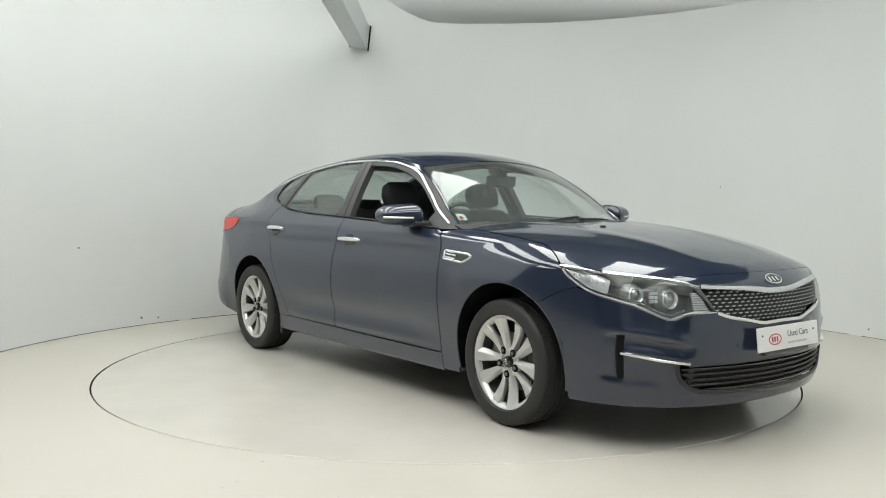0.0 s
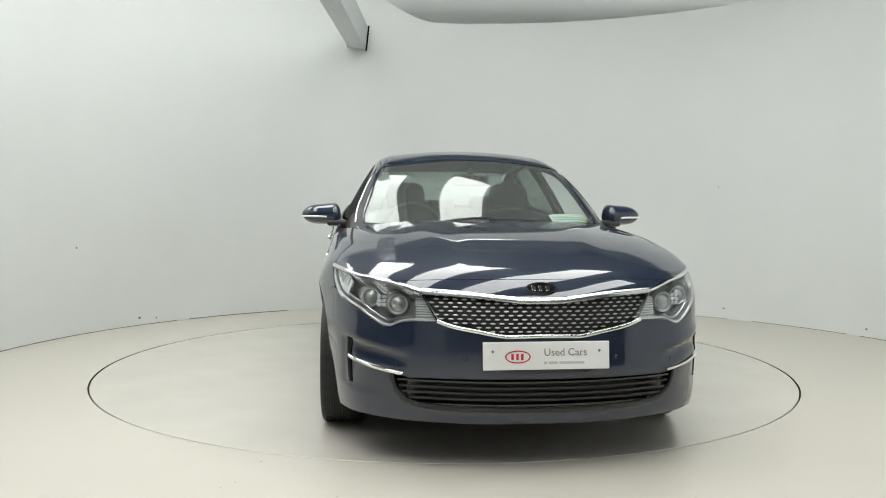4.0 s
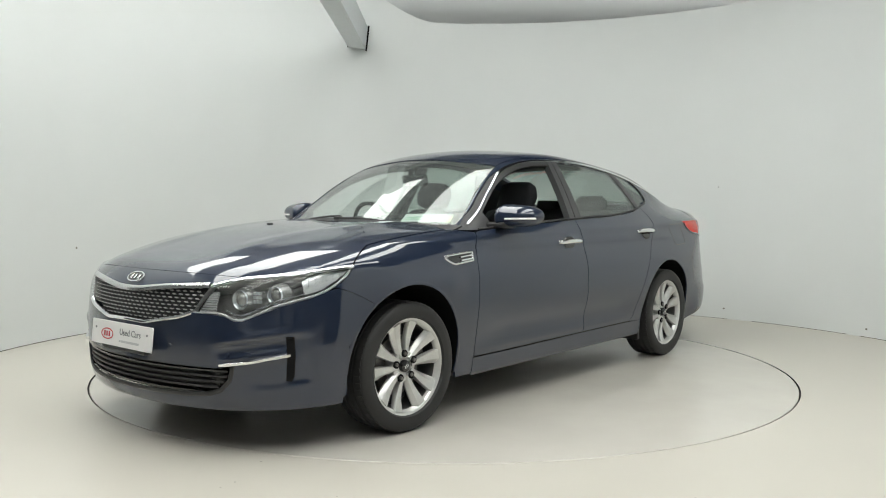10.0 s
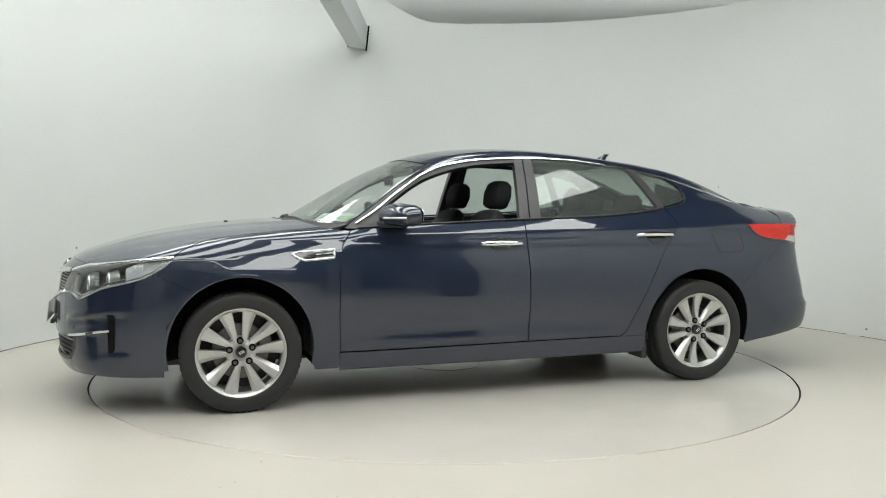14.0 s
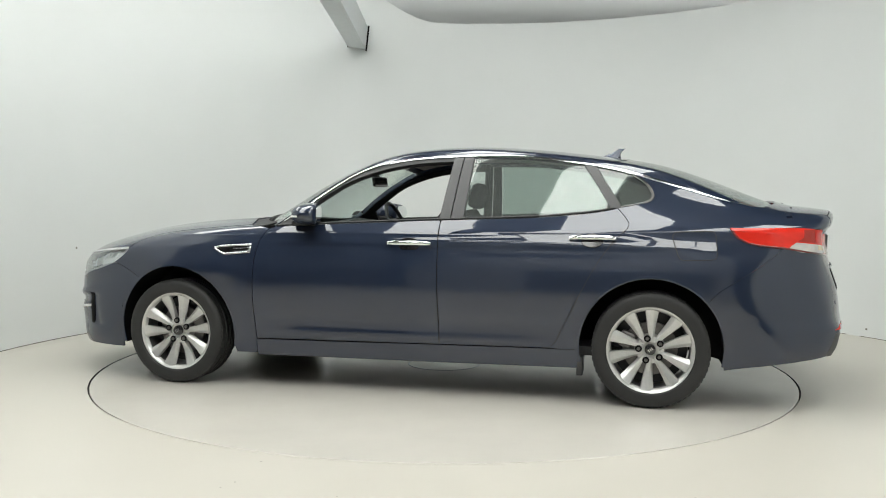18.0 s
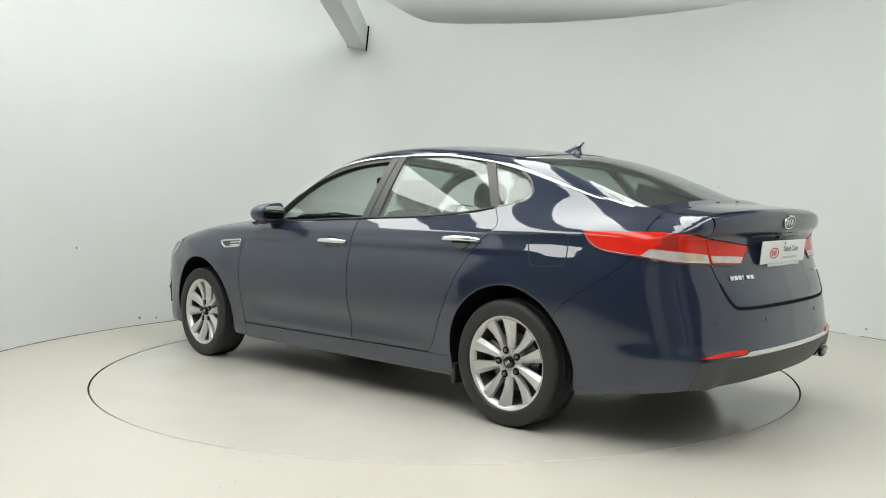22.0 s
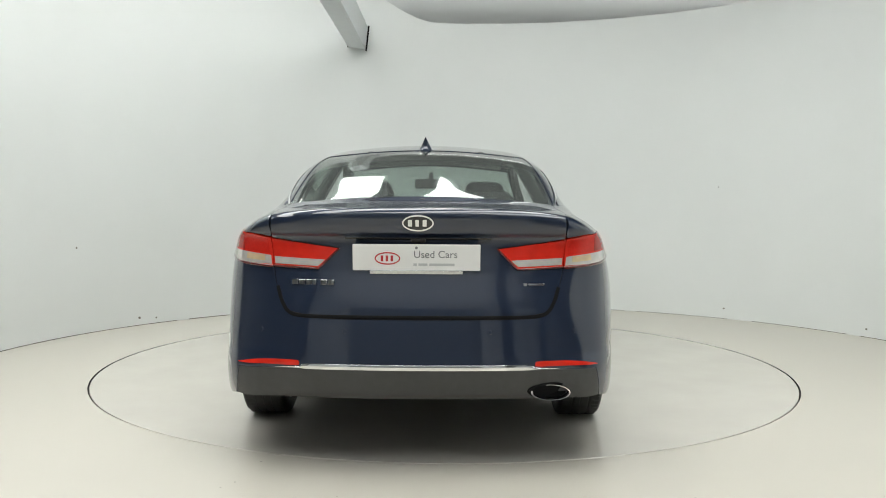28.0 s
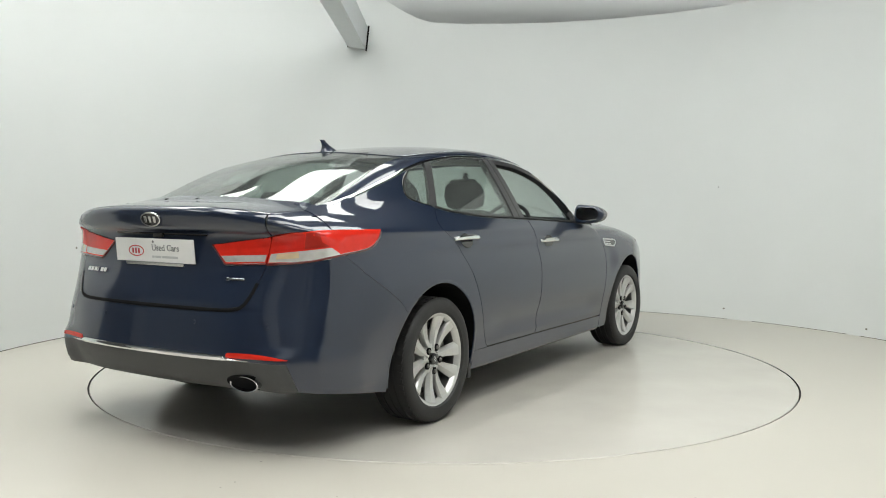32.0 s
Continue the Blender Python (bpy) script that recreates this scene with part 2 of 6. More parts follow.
# grubby joint at the foot of the wall, and two small marks on it
JOINT = material("grubby_joint", (0.16, 0.15, 0.13), 0.8, vary=0.5, scale=6)
for a0, a1, w in ((96, 116, 0.004), (122, 139, 0.006), (141, 172, 0.005), (174, 196, 0.004), (14, 26, 0.005), (28, 43, 0.004), (47, 62, 0.003), (64, 78, 0.003)):
    bm = bmesh.new()
    arc_wall(bm, WR - 0.003, WR + 0.01, 0.0, w, a0, a1, 16)
    tagged(part("baseboard", bm, JOINT), "thin grubby joint at the foot of the wall", "joint", kind="structure")
rng = random.Random(4)
for px, pz, r in ((2.66, 1.28, 0.007), (-3.02, 0.72, 0.010), (2.72, 0.10, 0.012), (-2.72, 0.07, 0.014), (-2.62, 0.05, 0.010), (3.55, 0.07, 0.012)):
    d = Vector((px - WC[0], 0, 0)).x
    py = WC[1] + math.sqrt(max(0.0, WR * WR - d * d))
    n = Vector((WC[0] - px, WC[1] - py, 0)).normalized()
    bm = bmesh.new()
    ang = [2 * math.pi * k / 10 for k in range(10)]
    bm.faces.new([bm.verts.new((math.cos(a) * r * rng.uniform(0.6, 1.3), math.sin(a) * r * rng.uniform(0.5, 1.1), 0)) for a in ang])
    o = part("trim", bm, JOINT)
    x = Vector((0, 0, 1)).cross(n)
    m = Matrix((x, n.cross(x), n)).transposed().to_4x4()
    m.translation = Vector((px, py, pz)) + n * 0.003
    o.matrix_basis = m
    tagged(o, "small dark chip in the white wall", "wall mark", kind="structure")

# small specks of dirt on the floor
for px, py, r in ((-0.819, -2.52, 0.004), (-0.859, -2.587, 0.003), (-0.774, -2.255, 0.004), (1.385, -1.786, 0.005), (-0.398, -2.679, 0.003), (0.948, -2.664, 0.003)):
    bm = bmesh.new()
    bm.faces.new([bm.verts.new((px + math.cos(k * 0.7) * r * rng.uniform(0.7, 1.6), py + math.sin(k * 0.7) * r * rng.uniform(0.5, 1.1), 0.0015)) for k in range(9)])
    tagged(part("trim", bm, JOINT), "small dark speck on the cream floor", "floor mark", kind="structure")

LIGHT_Z = 4.15


def light_panel(x, y, w, l, z=LIGHT_Z):
    bm = bmesh.new()
    box(bm, (-w / 2, -l / 2, 0), (w / 2, l / 2, 0.04))
    ob = tagged(new("ceiling_light"), "long bright white ceiling light panel", "ceiling light", "ceiling lights")
    part("diffuser", bm, LAMP, ob)
    bm = bmesh.new()
    for sx in (-1, 1):
        box(bm, (sx * (w / 2 + 0.015) - 0.014, -l / 2 - 0.03, -0.01), (sx * (w / 2 + 0.015) + 0.014, l / 2 + 0.03, 0.09))
        box(bm, (-w / 2, sx * (l / 2 + 0.015) - 0.014, -0.01), (w / 2, sx * (l / 2 + 0.015) + 0.014, 0.09))
    box(bm, (-w / 2, -l / 2, 0.045), (w / 2, l / 2, 0.39))
    part("frame", bm, STEEL, ob)
    for sx in (-1, 1):
        for sy in (-1, 1):
            bm = bmesh.new()
            box(bm, (sx * w * 0.35 - 0.004, sy * l * 0.4 - 0.004, 0.39), (sx * w * 0.35 + 0.004, sy * l * 0.4 + 0.004, 6.4 - z))
            part("suspension_rod", bm, STEEL, ob)
    ob.location = (x, y, z)
    return ob


# the row of panels runs askew to the camera's line
ASKEW = Vector((math.sin(radians(24)), math.cos(radians(24)), 0))
for i in range(5):
    north = Vector((-2.75 + 1.55 * i, 2.53 - 0.62 * i, LIGHT_Z))
    # the fifth is added, shortened, to light the floor's right side
    inset = (0.0, 0.0, -0.2, 0.0, 1.3)[i]
    panel = light_panel(0.0, 0.0, 0.80, 6.4 - inset)
    panel.matrix_basis = Matrix.Translation(north - ASKEW * (3.2 + inset / 2)) @ pose(0, 0, 0, 0, 0, -24)
# unseen narrow fill panels added under the hall's roof, before and beyond the dome
for y in (-6.7, -8.1):
    hall_fill = light_panel(0.0, 0.0, 0.45, 7.0, 5.9)
    hall_fill.matrix_basis = pose(0.0, y, 5.9, 0, 0, 90)
north_fill = light_panel(0.0, 0.0, 0.18, 9.0, 4.45)
north_fill.matrix_basis = pose(1.0, 6.85, 4.45, 0, 0, 90)

# steel beam that runs over the dome and goes into the wall
bm = bmesh.new()
box(bm, (-0.09, -2.5, -0.11), (0.09, 0.02, 0.12), 0.004)
beam = tagged(new("roof_beam"), "white painted steel box beam let into the curved wall", "beam")
part("box_section", bm, STEEL, beam)
bm = bmesh.new()
box(bm, (0.091, -0.012, -0.125), (0.104, 0.04, 0.135))
part("wall_slit", bm, GAP, beam, "dark open joint where the beam enters the wall")
# small dark spot at the joint's lower left corner
bm = bmesh.new()
box(bm, (-0.10, -0.05, -0.118), (-0.088, 0.0, -0.092))
part("dark_spot", bm, GAP, beam, "small dark spot at the joint")
beam.matrix_basis = pose(-0.919, 3.17, 2.825, 0, 6, 0)

# ---- the car's surface: smooth curves joined into two closed forms ----
class Curve:
    """A smooth line through a few (a, b) stations, faired over a short length."""

    def __init__(self, pts, fair=0.0):
        pts = sorted(pts)
        x, y = np.array([p[0] for p in pts], float), np.array([p[1] for p in pts], float)
        h = np.diff(x)
        d = np.diff(y) / h
        m = np.zeros(len(x))
        m[0], m[-1] = d[0], d[-1]
        for i in range(1, len(x) - 1):
            if d[i - 1] * d[i] > 0:
                a, b = 2 * h[i] + h[i - 1], h[i] + 2 * h[i - 1]
                m[i] = (a + b) / (a / d[i - 1] + b / d[i])
        self.t = np.linspace(x[0], x[-1], 1500)
        k = np.clip(np.searchsorted(x, self.t, side="right") - 1, 0, len(x) - 2)
        u = (self.t - x[k]) / h[k]
        self.v = ((1 + 2 * u) * (1 - u) ** 2 * y[k] + u * (1 - u) ** 2 * h[k] * m[k] + u * u * (3 - 2 * u) * y[k + 1] + u * u * (u - 1) * h[k] * m[k + 1])
        if fair:
            step = self.t[1] - self.t[0]
            n = int(3 * fair / step)
            g = np.exp(-0.5 * (np.arange(-n, n + 1) * step / fair) ** 2)
            ends = np.arange(n, 0, -1) * step
            v = np.concatenate([self.v[0] - m[0] * ends, self.v, self.v[-1] + m[-1] * ends[::-1]])
            self.v = np.convolve(v, g / g.sum(), "valid")

    def __call__(self, a):
        return np.interp(a, self.t, self.v)


def smax(a, b, k):
    h = np.maximum(k - np.abs(a - b), 0)
    return np.maximum(a, b) + h * h / (4 * k)


def smin(a, b, k):
    return -smax(-a, -b, k)


# lower body: side width by height, taper by length, deck and bonnet line, nose and tail
SIDE = Curve([(0.15, 0.845), (0.22, 0.862), (0.29, 0.872), (0.36, 0.884), (0.48, 0.905), (0.60, 0.917), (0.70, 0.915), (0.78, 0.900), (0.84, 0.881), (0.88, 0.867), (0.92, 0.854), (0.95, 0.841), (0.98, 0.820), (1.01, 0.793), (1.06, 0.75), (1.15, 0.66)], 0.022)
TAPER = Curve([(2.6, 0.20), (2.2, 0.075), (1.9, 0.03), (1.45, 0.003), (0.9, 0.0), (0.0, 0.0), (-0.9, 0.0), (-1.4, 0.002), (-1.8, 0.022), (-2.1, 0.052), (-2.3, 0.09), (-2.6, 0.15)], 0.12)
TOPLINE = Curve([(2.6, 0.60), (2.42, 0.725), (2.35, 0.785), (2.24, 0.828), (2.05, 0.884), (1.85, 0.926), (1.66, 0.957), (1.47, 0.979), (1.28, 0.995), (1.05, 1.010), (0.9, 1.022), (0.8, 1.06), (0.6, 1.09),
                 (0.0, 1.10), (-0.7, 1.11), (-1.1, 1.13), (-1.4, 1.138), (-1.7, 1.126), (-1.9, 1.118), (-2.06, 1.113), (-2.15, 1.105), (-2.3, 1.088), (-2.36, 1.081), (-2.45, 1.074), (-2.6, 1.06)], 0.055)
CROWN = Curve([(2.6, 0.15), (2.15, 0.100), (1.95, 0.068), (1.6, 0.050), (1.28, 0.043), (1.0, 0.04), (0.6, 0.05), (-0.7, 0.045), (-1.3, 0.055), (-1.7, 0.062), (-2.0, 0.07), (-2.6, 0.06)], 0.12)
NOSE = Curve([(0.10, 2.30), (0.185, 2.375), (0.24, 2.405), (0.34, 2.415), (0.46, 2.424), (0.56, 2.419), (0.64, 2.410), (0.71, 2.395), (0.76, 2.365), (0.80, 2.33), (0.9, 2.2)], 0.016)
NOSEPLAN = Curve([(0, 0), (0.15, 0.006), (0.3, 0.029), (0.42, 0.061), (0.56, 0.114), (0.66, 0.173), (0.74, 0.252), (0.80, 0.352), (0.86, 0.53), (0.95, 1.0)], 0.035)
TAIL = Curve([(0.15, -2.20), (0.24, -2.30), (0.30, -2.365), (0.36, -2.405), (0.44, -2.43), (0.52, -2.421), (0.60, -2.411), (0.68, -2.394), (0.76, -2.370), (0.84, -2.346), (0.93, -2.33), (0.955, -2.332), (0.985, -2.365), (1.03, -2.378), (1.075, -2.392), (1.2, -2.40)], 0.007)
TAILPLAN = Curve([(0, 0), (0.2, 0.006), (0.35, 0.018), (0.5, 0.042), (0.62, 0.078), (0.72, 0.12), (0.78, 0.175), (0.83, 0.27), (0.88, 0.48), (0.95, 0.9)], 0.03)
FLOORLINE = Curve([(2.6, 0.19), (2.3, 0.185), (1.8, 0.17), (1.0, 0.182), (-0.9, 0.188), (-1.7, 0.205), (-2.2, 0.277), (-2.6, 0.315)], 0.05)


def bump(t):
    return np.exp(-t * t)


def ramp(t):
    t = np.clip(t, 0, 1)
    return t * t * (3 - 2 * t)


def relief(x, a, z):
    """Feature lines: bonnet ridges, shoulder crease, door scallop, bumper channels."""
    ridge = 0.005 * bump((a - (0.33 + 0.17 * np.clip(1.9 - x, 0, 0.9))) / 0.07) * ramp((2.25 - x) * 3) * ramp((x - 0.95) * 6) * ramp((z - 0.74) * 15)
    mid = ramp((1.75 - x) * 2.2) * ramp((x + 2.05) * 3) * ramp((a - 0.6) * 8)
    crease = 0.004 * bump((z - (0.938 - 0.018 * x)) / 0.016) * mid
    hollow = -0.002 * bump((z - (0.895 - 0.018 * x)) / 0.03) * mid
    doors = ramp((1.0 - x) * 2.6) * ramp((x + 0.98) * 2.6) * ramp((a - 0.6) * 8)
    scallop = (-0.011 * bump((z - 0.42) / 0.055) + 0.005 * bump((z - 0.335) / 0.022)) * doors
    flare = 0.014 * bump((z - 0.700) / 0.085) * ramp((1.85 - x) * 4) * ramp((x - 1.0) * 5) * ramp((a - 0.6) * 8)
    hem = (0.018 * ramp((0.50 - z) / 0.09) + 0.20 * np.clip(0.42 - z, 0, 0.13) - 0.3 * np.clip(0.29 - z, 0, 0.1)) * ramp((-1.74 - x) * 2.5) * ramp((a - 0.55) * 6)
    overhang = 0.004 * ramp((z - 0.640) * 50) * (1 - ramp((z - 0.66) / 0.18)) * ramp((0.60 - a) * 8) * ramp((-2.1 - x) * 6)
    hip = -0.016 * bump((z - 0.68) / 0.13) * ramp((a - 0.59) * 6) * ramp((-1.8 - x) * 3)
    crest = 0.004 * bump((z - 0.455) / 0.028) * ramp((a - 0.30) * 3) * ramp((-2.05 - x) * 5)
    haunch = 0.014 * bump((z - 0.985) / 0.05) * ramp((-1.15 - x) * 2.5) * ramp((x + 2.25) * 3) * ramp((a - 0.6) * 8)
    nose = ramp((x - 1.88) * 14)
    rim = 0.472 + 0.19 * (a - 0.53)
    channel = -0.012 * ramp((a - 0.52) * 8) * ramp((0.79 - a) * 40) * ramp((z - (0.422 + 0.17 * (a - 0.56))) * 32) * ramp((rim + 0.008 - z) * 75) * nose
    ledge = 0.009 * bump((z - rim - 0.024) / 0.022) * ramp((a - 0.50) * 7) * ramp((0.84 - a) * 12) * nose
    slot = -0.014 * bump((a - 0.79) / 0.018) * ramp((z - 0.31) * 40) * ramp((0.535 - z) * 40) * nose
    below = -0.005 * ramp((a - 0.63) * 12) * ramp((0.79 - a) * 30) * ramp((z - 0.29) * 25) * ramp((0.425 - z) * 60) * nose
    return ridge + crease + hollow + scallop + flare + hem + overhang + hip + crest + haunch + channel + ledge + slot + below


def lower(x, y, z):
    a = np.abs(y)
    side = a - (SIDE(z) - TAPER(x))
    top = (z - (TOPLINE(x) - CROWN(x) * (a / 0.72) ** 3.3)) * 0.97
    front = (x - (NOSE(z) - NOSEPLAN(a))) * 0.85
    rear = ((TAIL(z) + TAILPLAN(a)) - x) * 0.85
    f = smax(side, top, 0.07)
    f = smax(f, front, 0.05)
    f = smax(f, rear, 0.05)
    f = smax(f, FLOORLINE(x) - z, 0.02)
    return f - relief(x, a, z)


# cabin: windscreen, roof and rear screen in one line, bowed in plan, sides leaning in
CABIN = Curve([(1.5, 0.76), (1.14, 0.985), (1.0, 1.066), (0.86, 1.150), (0.71, 1.238), (0.52, 1.330), (0.33, 1.400), (0.15, 1.441), (-0.04, 1.460), (-0.31, 1.467), (-0.61, 1.452), (-0.98, 1.415), (-1.17, 1.393), (-1.36, 1.366), (-1.55, 1.315),
               (-1.74, 1.246), (-1.93, 1.171), (-2.08, 1.115), (-2.2, 1.05), (-2.5, 0.80)], 0.085)
BOW = Curve([(1.5, 0.36), (0.8, 0.34), (0.4, 0.22), (0.0, 0.05), (-0.4, 0.0), (-0.8, -0.02), (-1.2, -0.10), (-1.6, -0.2), (-2.4, -0.26)], 0.15)
WAIST = Curve([(1.5, 0.70), (1.1, 0.745), (0.8, 0.772), (0.3, 0.788), (-0.3, 0.793), (-0.9, 0.790), (-1.3, 0.774), (-1.6, 0.738), (-1.9, 0.678), (-2.2, 0.58), (-2.4, 0.5)], 0.15)


def cabin(x, y, z):
    a = np.abs(y)
    xb = x + BOW(x) * a * a
    top = (z - (CABIN(xb) - 0.15 * a * a)) * 0.9
    h = z - 1.0
    side = (a - (WAIST(x) - 0.47 * h - 0.28 * h * np.abs(h))) * 0.9
    return smax(smax(side, top, 0.06), 0.9 - z, 0.01)


def whole(x, y, z):
    return smin(lower(x, y, z), smax(cabin(x, y, z), -2.10 - x, 0.05), 0.07)


def slope(F, P, e=0.006):
    x, y, z = P.T
    g = np.stack([F(x + e, y, z) - F(x - e, y, z), F(x, y + e, z) - F(x, y - e, z), F(x, y, z + e) - F(x, y, z - e)], -1)
    return g / np.maximum(np.linalg.norm(g, axis=1, keepdims=True), 1e-9)


def aim(mode, uv):
    """Start and way of the line on which each (u, v) of a view lies."""
    u, v = np.array(uv, float).T
    o, i = np.zeros_like(u), np.ones_like(u)
    if mode == "side":
        return np.stack([u, o + 1.15, v], -1), np.stack([o, -i, o], -1), 1.1
    if mode == "top":
        return np.stack([u, v, o + 1.6], -1), np.stack([o, o, -i], -1), 1.2
    if mode == "front":
        return np.stack([o + 2.7, u, v], -1), np.stack([-i, o, o], -1), 1.6
    if mode == "rear":
        return np.stack([o - 2.7, u, v], -1), np.stack([i, o, o], -1), 1.6
    s = 1 if mode == "nose" else -1
    c, d = np.cos(u), np.sin(u)
    return np.stack([s * 1.3 + s * c * 1.6, d * 1.6, v], -1), np.stack([-s * c, -d, o], -1), 1.55


def cast(F, mode, uv):
    S, D, L = aim(mode, uv)
    n = 90
    t = np.linspace(0, L, n)
    Q = S[:, None] + D[:, None] * t[None, :, None]
    f = F(Q[..., 0], Q[..., 1], Q[..., 2])
    hitat = np.argmax(f < 0, axis=1)
    hitat = np.where((f < 0).any(axis=1), hitat, np.argmin(f, axis=1))
    a, b = t[np.maximum(hitat - 1, 0)], t[hitat]
    for _ in range(22):
        m = (a + b) / 2
        q = S + D * m[:, None]
        inside = F(q[:, 0], q[:, 1], q[:, 2]) < 0
        b = np.where(inside, m, b)
        a = np.where(inside, a, m)
    return S + D * ((a + b) / 2)[:, None]


def flat(mode, P):
    """The (u, v) of points in a view."""
    P = np.atleast_2d(P)
    x, y, z = P.T
    if mode == "side":
        return [tuple(q) for q in np.stack([x, z], -1)]
    if mode == "top":
        return [tuple(q) for q in np.stack([x, y], -1)]
    if mode in ("front", "rear"):
        return [tuple(q) for q in np.stack([y, z], -1)]
    s = 1 if mode == "nose" else -1
    return [tuple(q) for q in np.stack([np.arctan2(y, s * x - 1.3), z], -1)]


def carry(F, pts, a, b):
    """Points of view a on the surface, as seen in view b."""
    return flat(b, cast(F, a, pts))


def dense(pts, step=0.05, shut=False):
    out = []
    n = len(pts)
    for i in range(n if shut else n - 1):
        p, q = np.array(pts[i]), np.array(pts[(i + 1) % n])
        k = max(1, int(np.ceil(np.hypot(*(q - p)) / step)))
        out += [tuple(p + (q - p) * j / k) for j in range(k)]
    return out if shut else out + [tuple(pts[-1])]


def rounded(pts, n=4):
    """A smooth line through pts (Catmull-Rom)."""
    P = [np.array(p, float) for p in pts]
    out = []
    for i in range(len(P) - 1):
        a, b, c, d = P[max(i - 1, 0)], P[i], P[i + 1], P[min(i + 2, len(P) - 1)]
        for k in range(n):
            t = k / n
            out.append(tuple(0.5 * (2 * b + (c - a) * t + (2 * a - 5 * b + 4 * c - d) * t * t + (3 * b - a - 3 * c + d) * t ** 3)))
    return out + [tuple(P[-1])]


def shrink(poly, d):
    """Moves the outline inwards by d."""
    P = np.array(poly, float)
    keep = [i for i in range(len(P)) if np.hypot(*(P[i] - P[i - 1])) > 1e-4]
    P = P[keep]
    area = np.sum(P[:, 0] * np.roll(P[:, 1], -1) - np.roll(P[:, 0], -1) * P[:, 1])
    s = 1 if area > 0 else -1
    E = np.roll(P, -1, 0) - P
    E /= np.linalg.norm(E, axis=1, keepdims=True)
    N = np.stack([-E[:, 1], E[:, 0]], -1) * s
    M = N + np.roll(N, 1, 0)
    M /= np.maximum(np.sum(M * M, axis=1, keepdims=True) / 2, 0.35)
    return [tuple(p) for p in P + M * d]


def clipped(poly, k, c, sign):
    out = []
    for i in range(len(poly)):
        p, q = poly[i - 1], poly[i]
        a, b = (p[k] - c) * sign, (q[k] - c) * sign
        if (a > 0) != (b > 0):
            t = a / (a - b)
            x = [p[0] + (q[0] - p[0]) * t, p[1] + (q[1] - p[1]) * t]
            x[k] = c
            out.append((x[0], x[1]))
        if b > 0:
            out.append(q)
    return out


def cells(poly, cu, cv):
    """The outline cut into small faces by a grid."""
    us, vs = [p[0] for p in poly], [p[1] for p in poly]
    faces = []
    for i in range(math.floor(min(us) / cu), math.ceil(max(us) / cu)):
        strip = clipped(clipped(poly, 0, i * cu, 1), 0, (i + 1) * cu, -1)
        if len(strip) < 3:
            continue
        v0, v1 = min(p[1] for p in strip), max(p[1] for p in strip)
        for j in range(math.floor(v0 / cv), math.ceil(v1 / cv)):
            f = clipped(clipped(strip, 1, j * cv, 1), 1, (j + 1) * cv, -1)
            if len(f) >= 3:
                faces.append(f)
    return faces


def skin(name, parent, mat, pieces, F=whole, thick=0.012, gap=0.0022, lift=0.0, cell=0.03, mirror=False, label="", bulge=None):
    """A panel of the car: pieces of (view, outline) laid on the form F, with thickness."""
    V, N, faces = [], [], []
    for mode, poly in pieces:
        polar = mode in ("nose", "stern")
        k = 1.12 if polar else 1.0
        q = [(p[0] * k, p[1]) for p in poly]
        q = shrink(q, gap) if gap else q
        index, uv = {}, []
        start = len(V)
        for f in cells(q, cell, cell):
            ids = []
            for p in f:
                key = (round(p[0], 5), round(p[1], 5))
                if key not in index:
                    index[key] = len(uv)
                    uv.append((p[0] / k, p[1]))
                if not ids or (ids[-1] != index[key]):
                    ids.append(index[key])
            if ids[0] == ids[-1]:
                ids.pop()
            if len(set(ids)) < 3 or len(set(ids)) != len(ids):
                ids = list(dict.fromkeys(ids))
                if len(ids) < 3:
                    continue
            faces.append([i + start for i in ids])
        P = cast(F, mode, uv)
        n = slope(F, P)
        off = np.full(len(P), lift)
        if bulge is not None:
            off = off + bulge(P)
        V += [tuple(p) for p in P + n * off[:, None]]
        N += [tuple(p) for p in n]
    V, N = np.array(V), np.array(N)
    # turn faces outwards
    out = []
    for f in faces:
        c = sum(np.cross(V[f[i]] - V[f[0]], V[f[i + 1]] - V[f[0]]) for i in range(1, len(f) - 1))
        out.append(f if c @ N[f[0]] > 0 else f[::-1])
    if mirror:
        V, N = V * [1, -1, 1], N * [1, -1, 1]
        out = [f[::-1] for f in out]
    used = {}
    for f in out:
        for i in range(len(f)):
            e = (f[i], f[(i + 1) % len(f)])
            used[e] = used.get(e, 0) + 1
    rim = [e for e in used if (e[1], e[0]) not in used and used[e] == 1]
    nv = len(V)
    allv = np.concatenate([V, V - N * thick])
    allf = out + [[i + nv for i in f[::-1]] for f in out] + [[b, a, a + nv, b + nv] for a, b in rim]
    me = bpy.data.meshes.new(name)
    me.from_pydata([tuple(v) for v in allv], [], allf)
    me.polygons.foreach_set("use_smooth", [True] * len(me.polygons))
    loops = []
    nf = len(out)
    for k, p in enumerate(me.polygons):
        for vi in p.vertices:
            if k < nf:
                loops.append(tuple(N[vi]))
            elif k < 2 * nf:
                loops.append(tuple(-N[vi - nv]))
            else:
                loops.append(tuple(p.normal))
    if len(loops) == len(me.loops):
        me.normals_split_custom_set(loops)
    ob = new(name, me)
    me.materials.append(mat)
    ob.parent = parent
    if label:
        tagged(ob, label)
    return ob


def pair(name, parent, mat, pieces, **kw):
    return [skin(name, parent, mat, pieces, **kw), skin(name, parent, mat, pieces, mirror=True, **kw)]


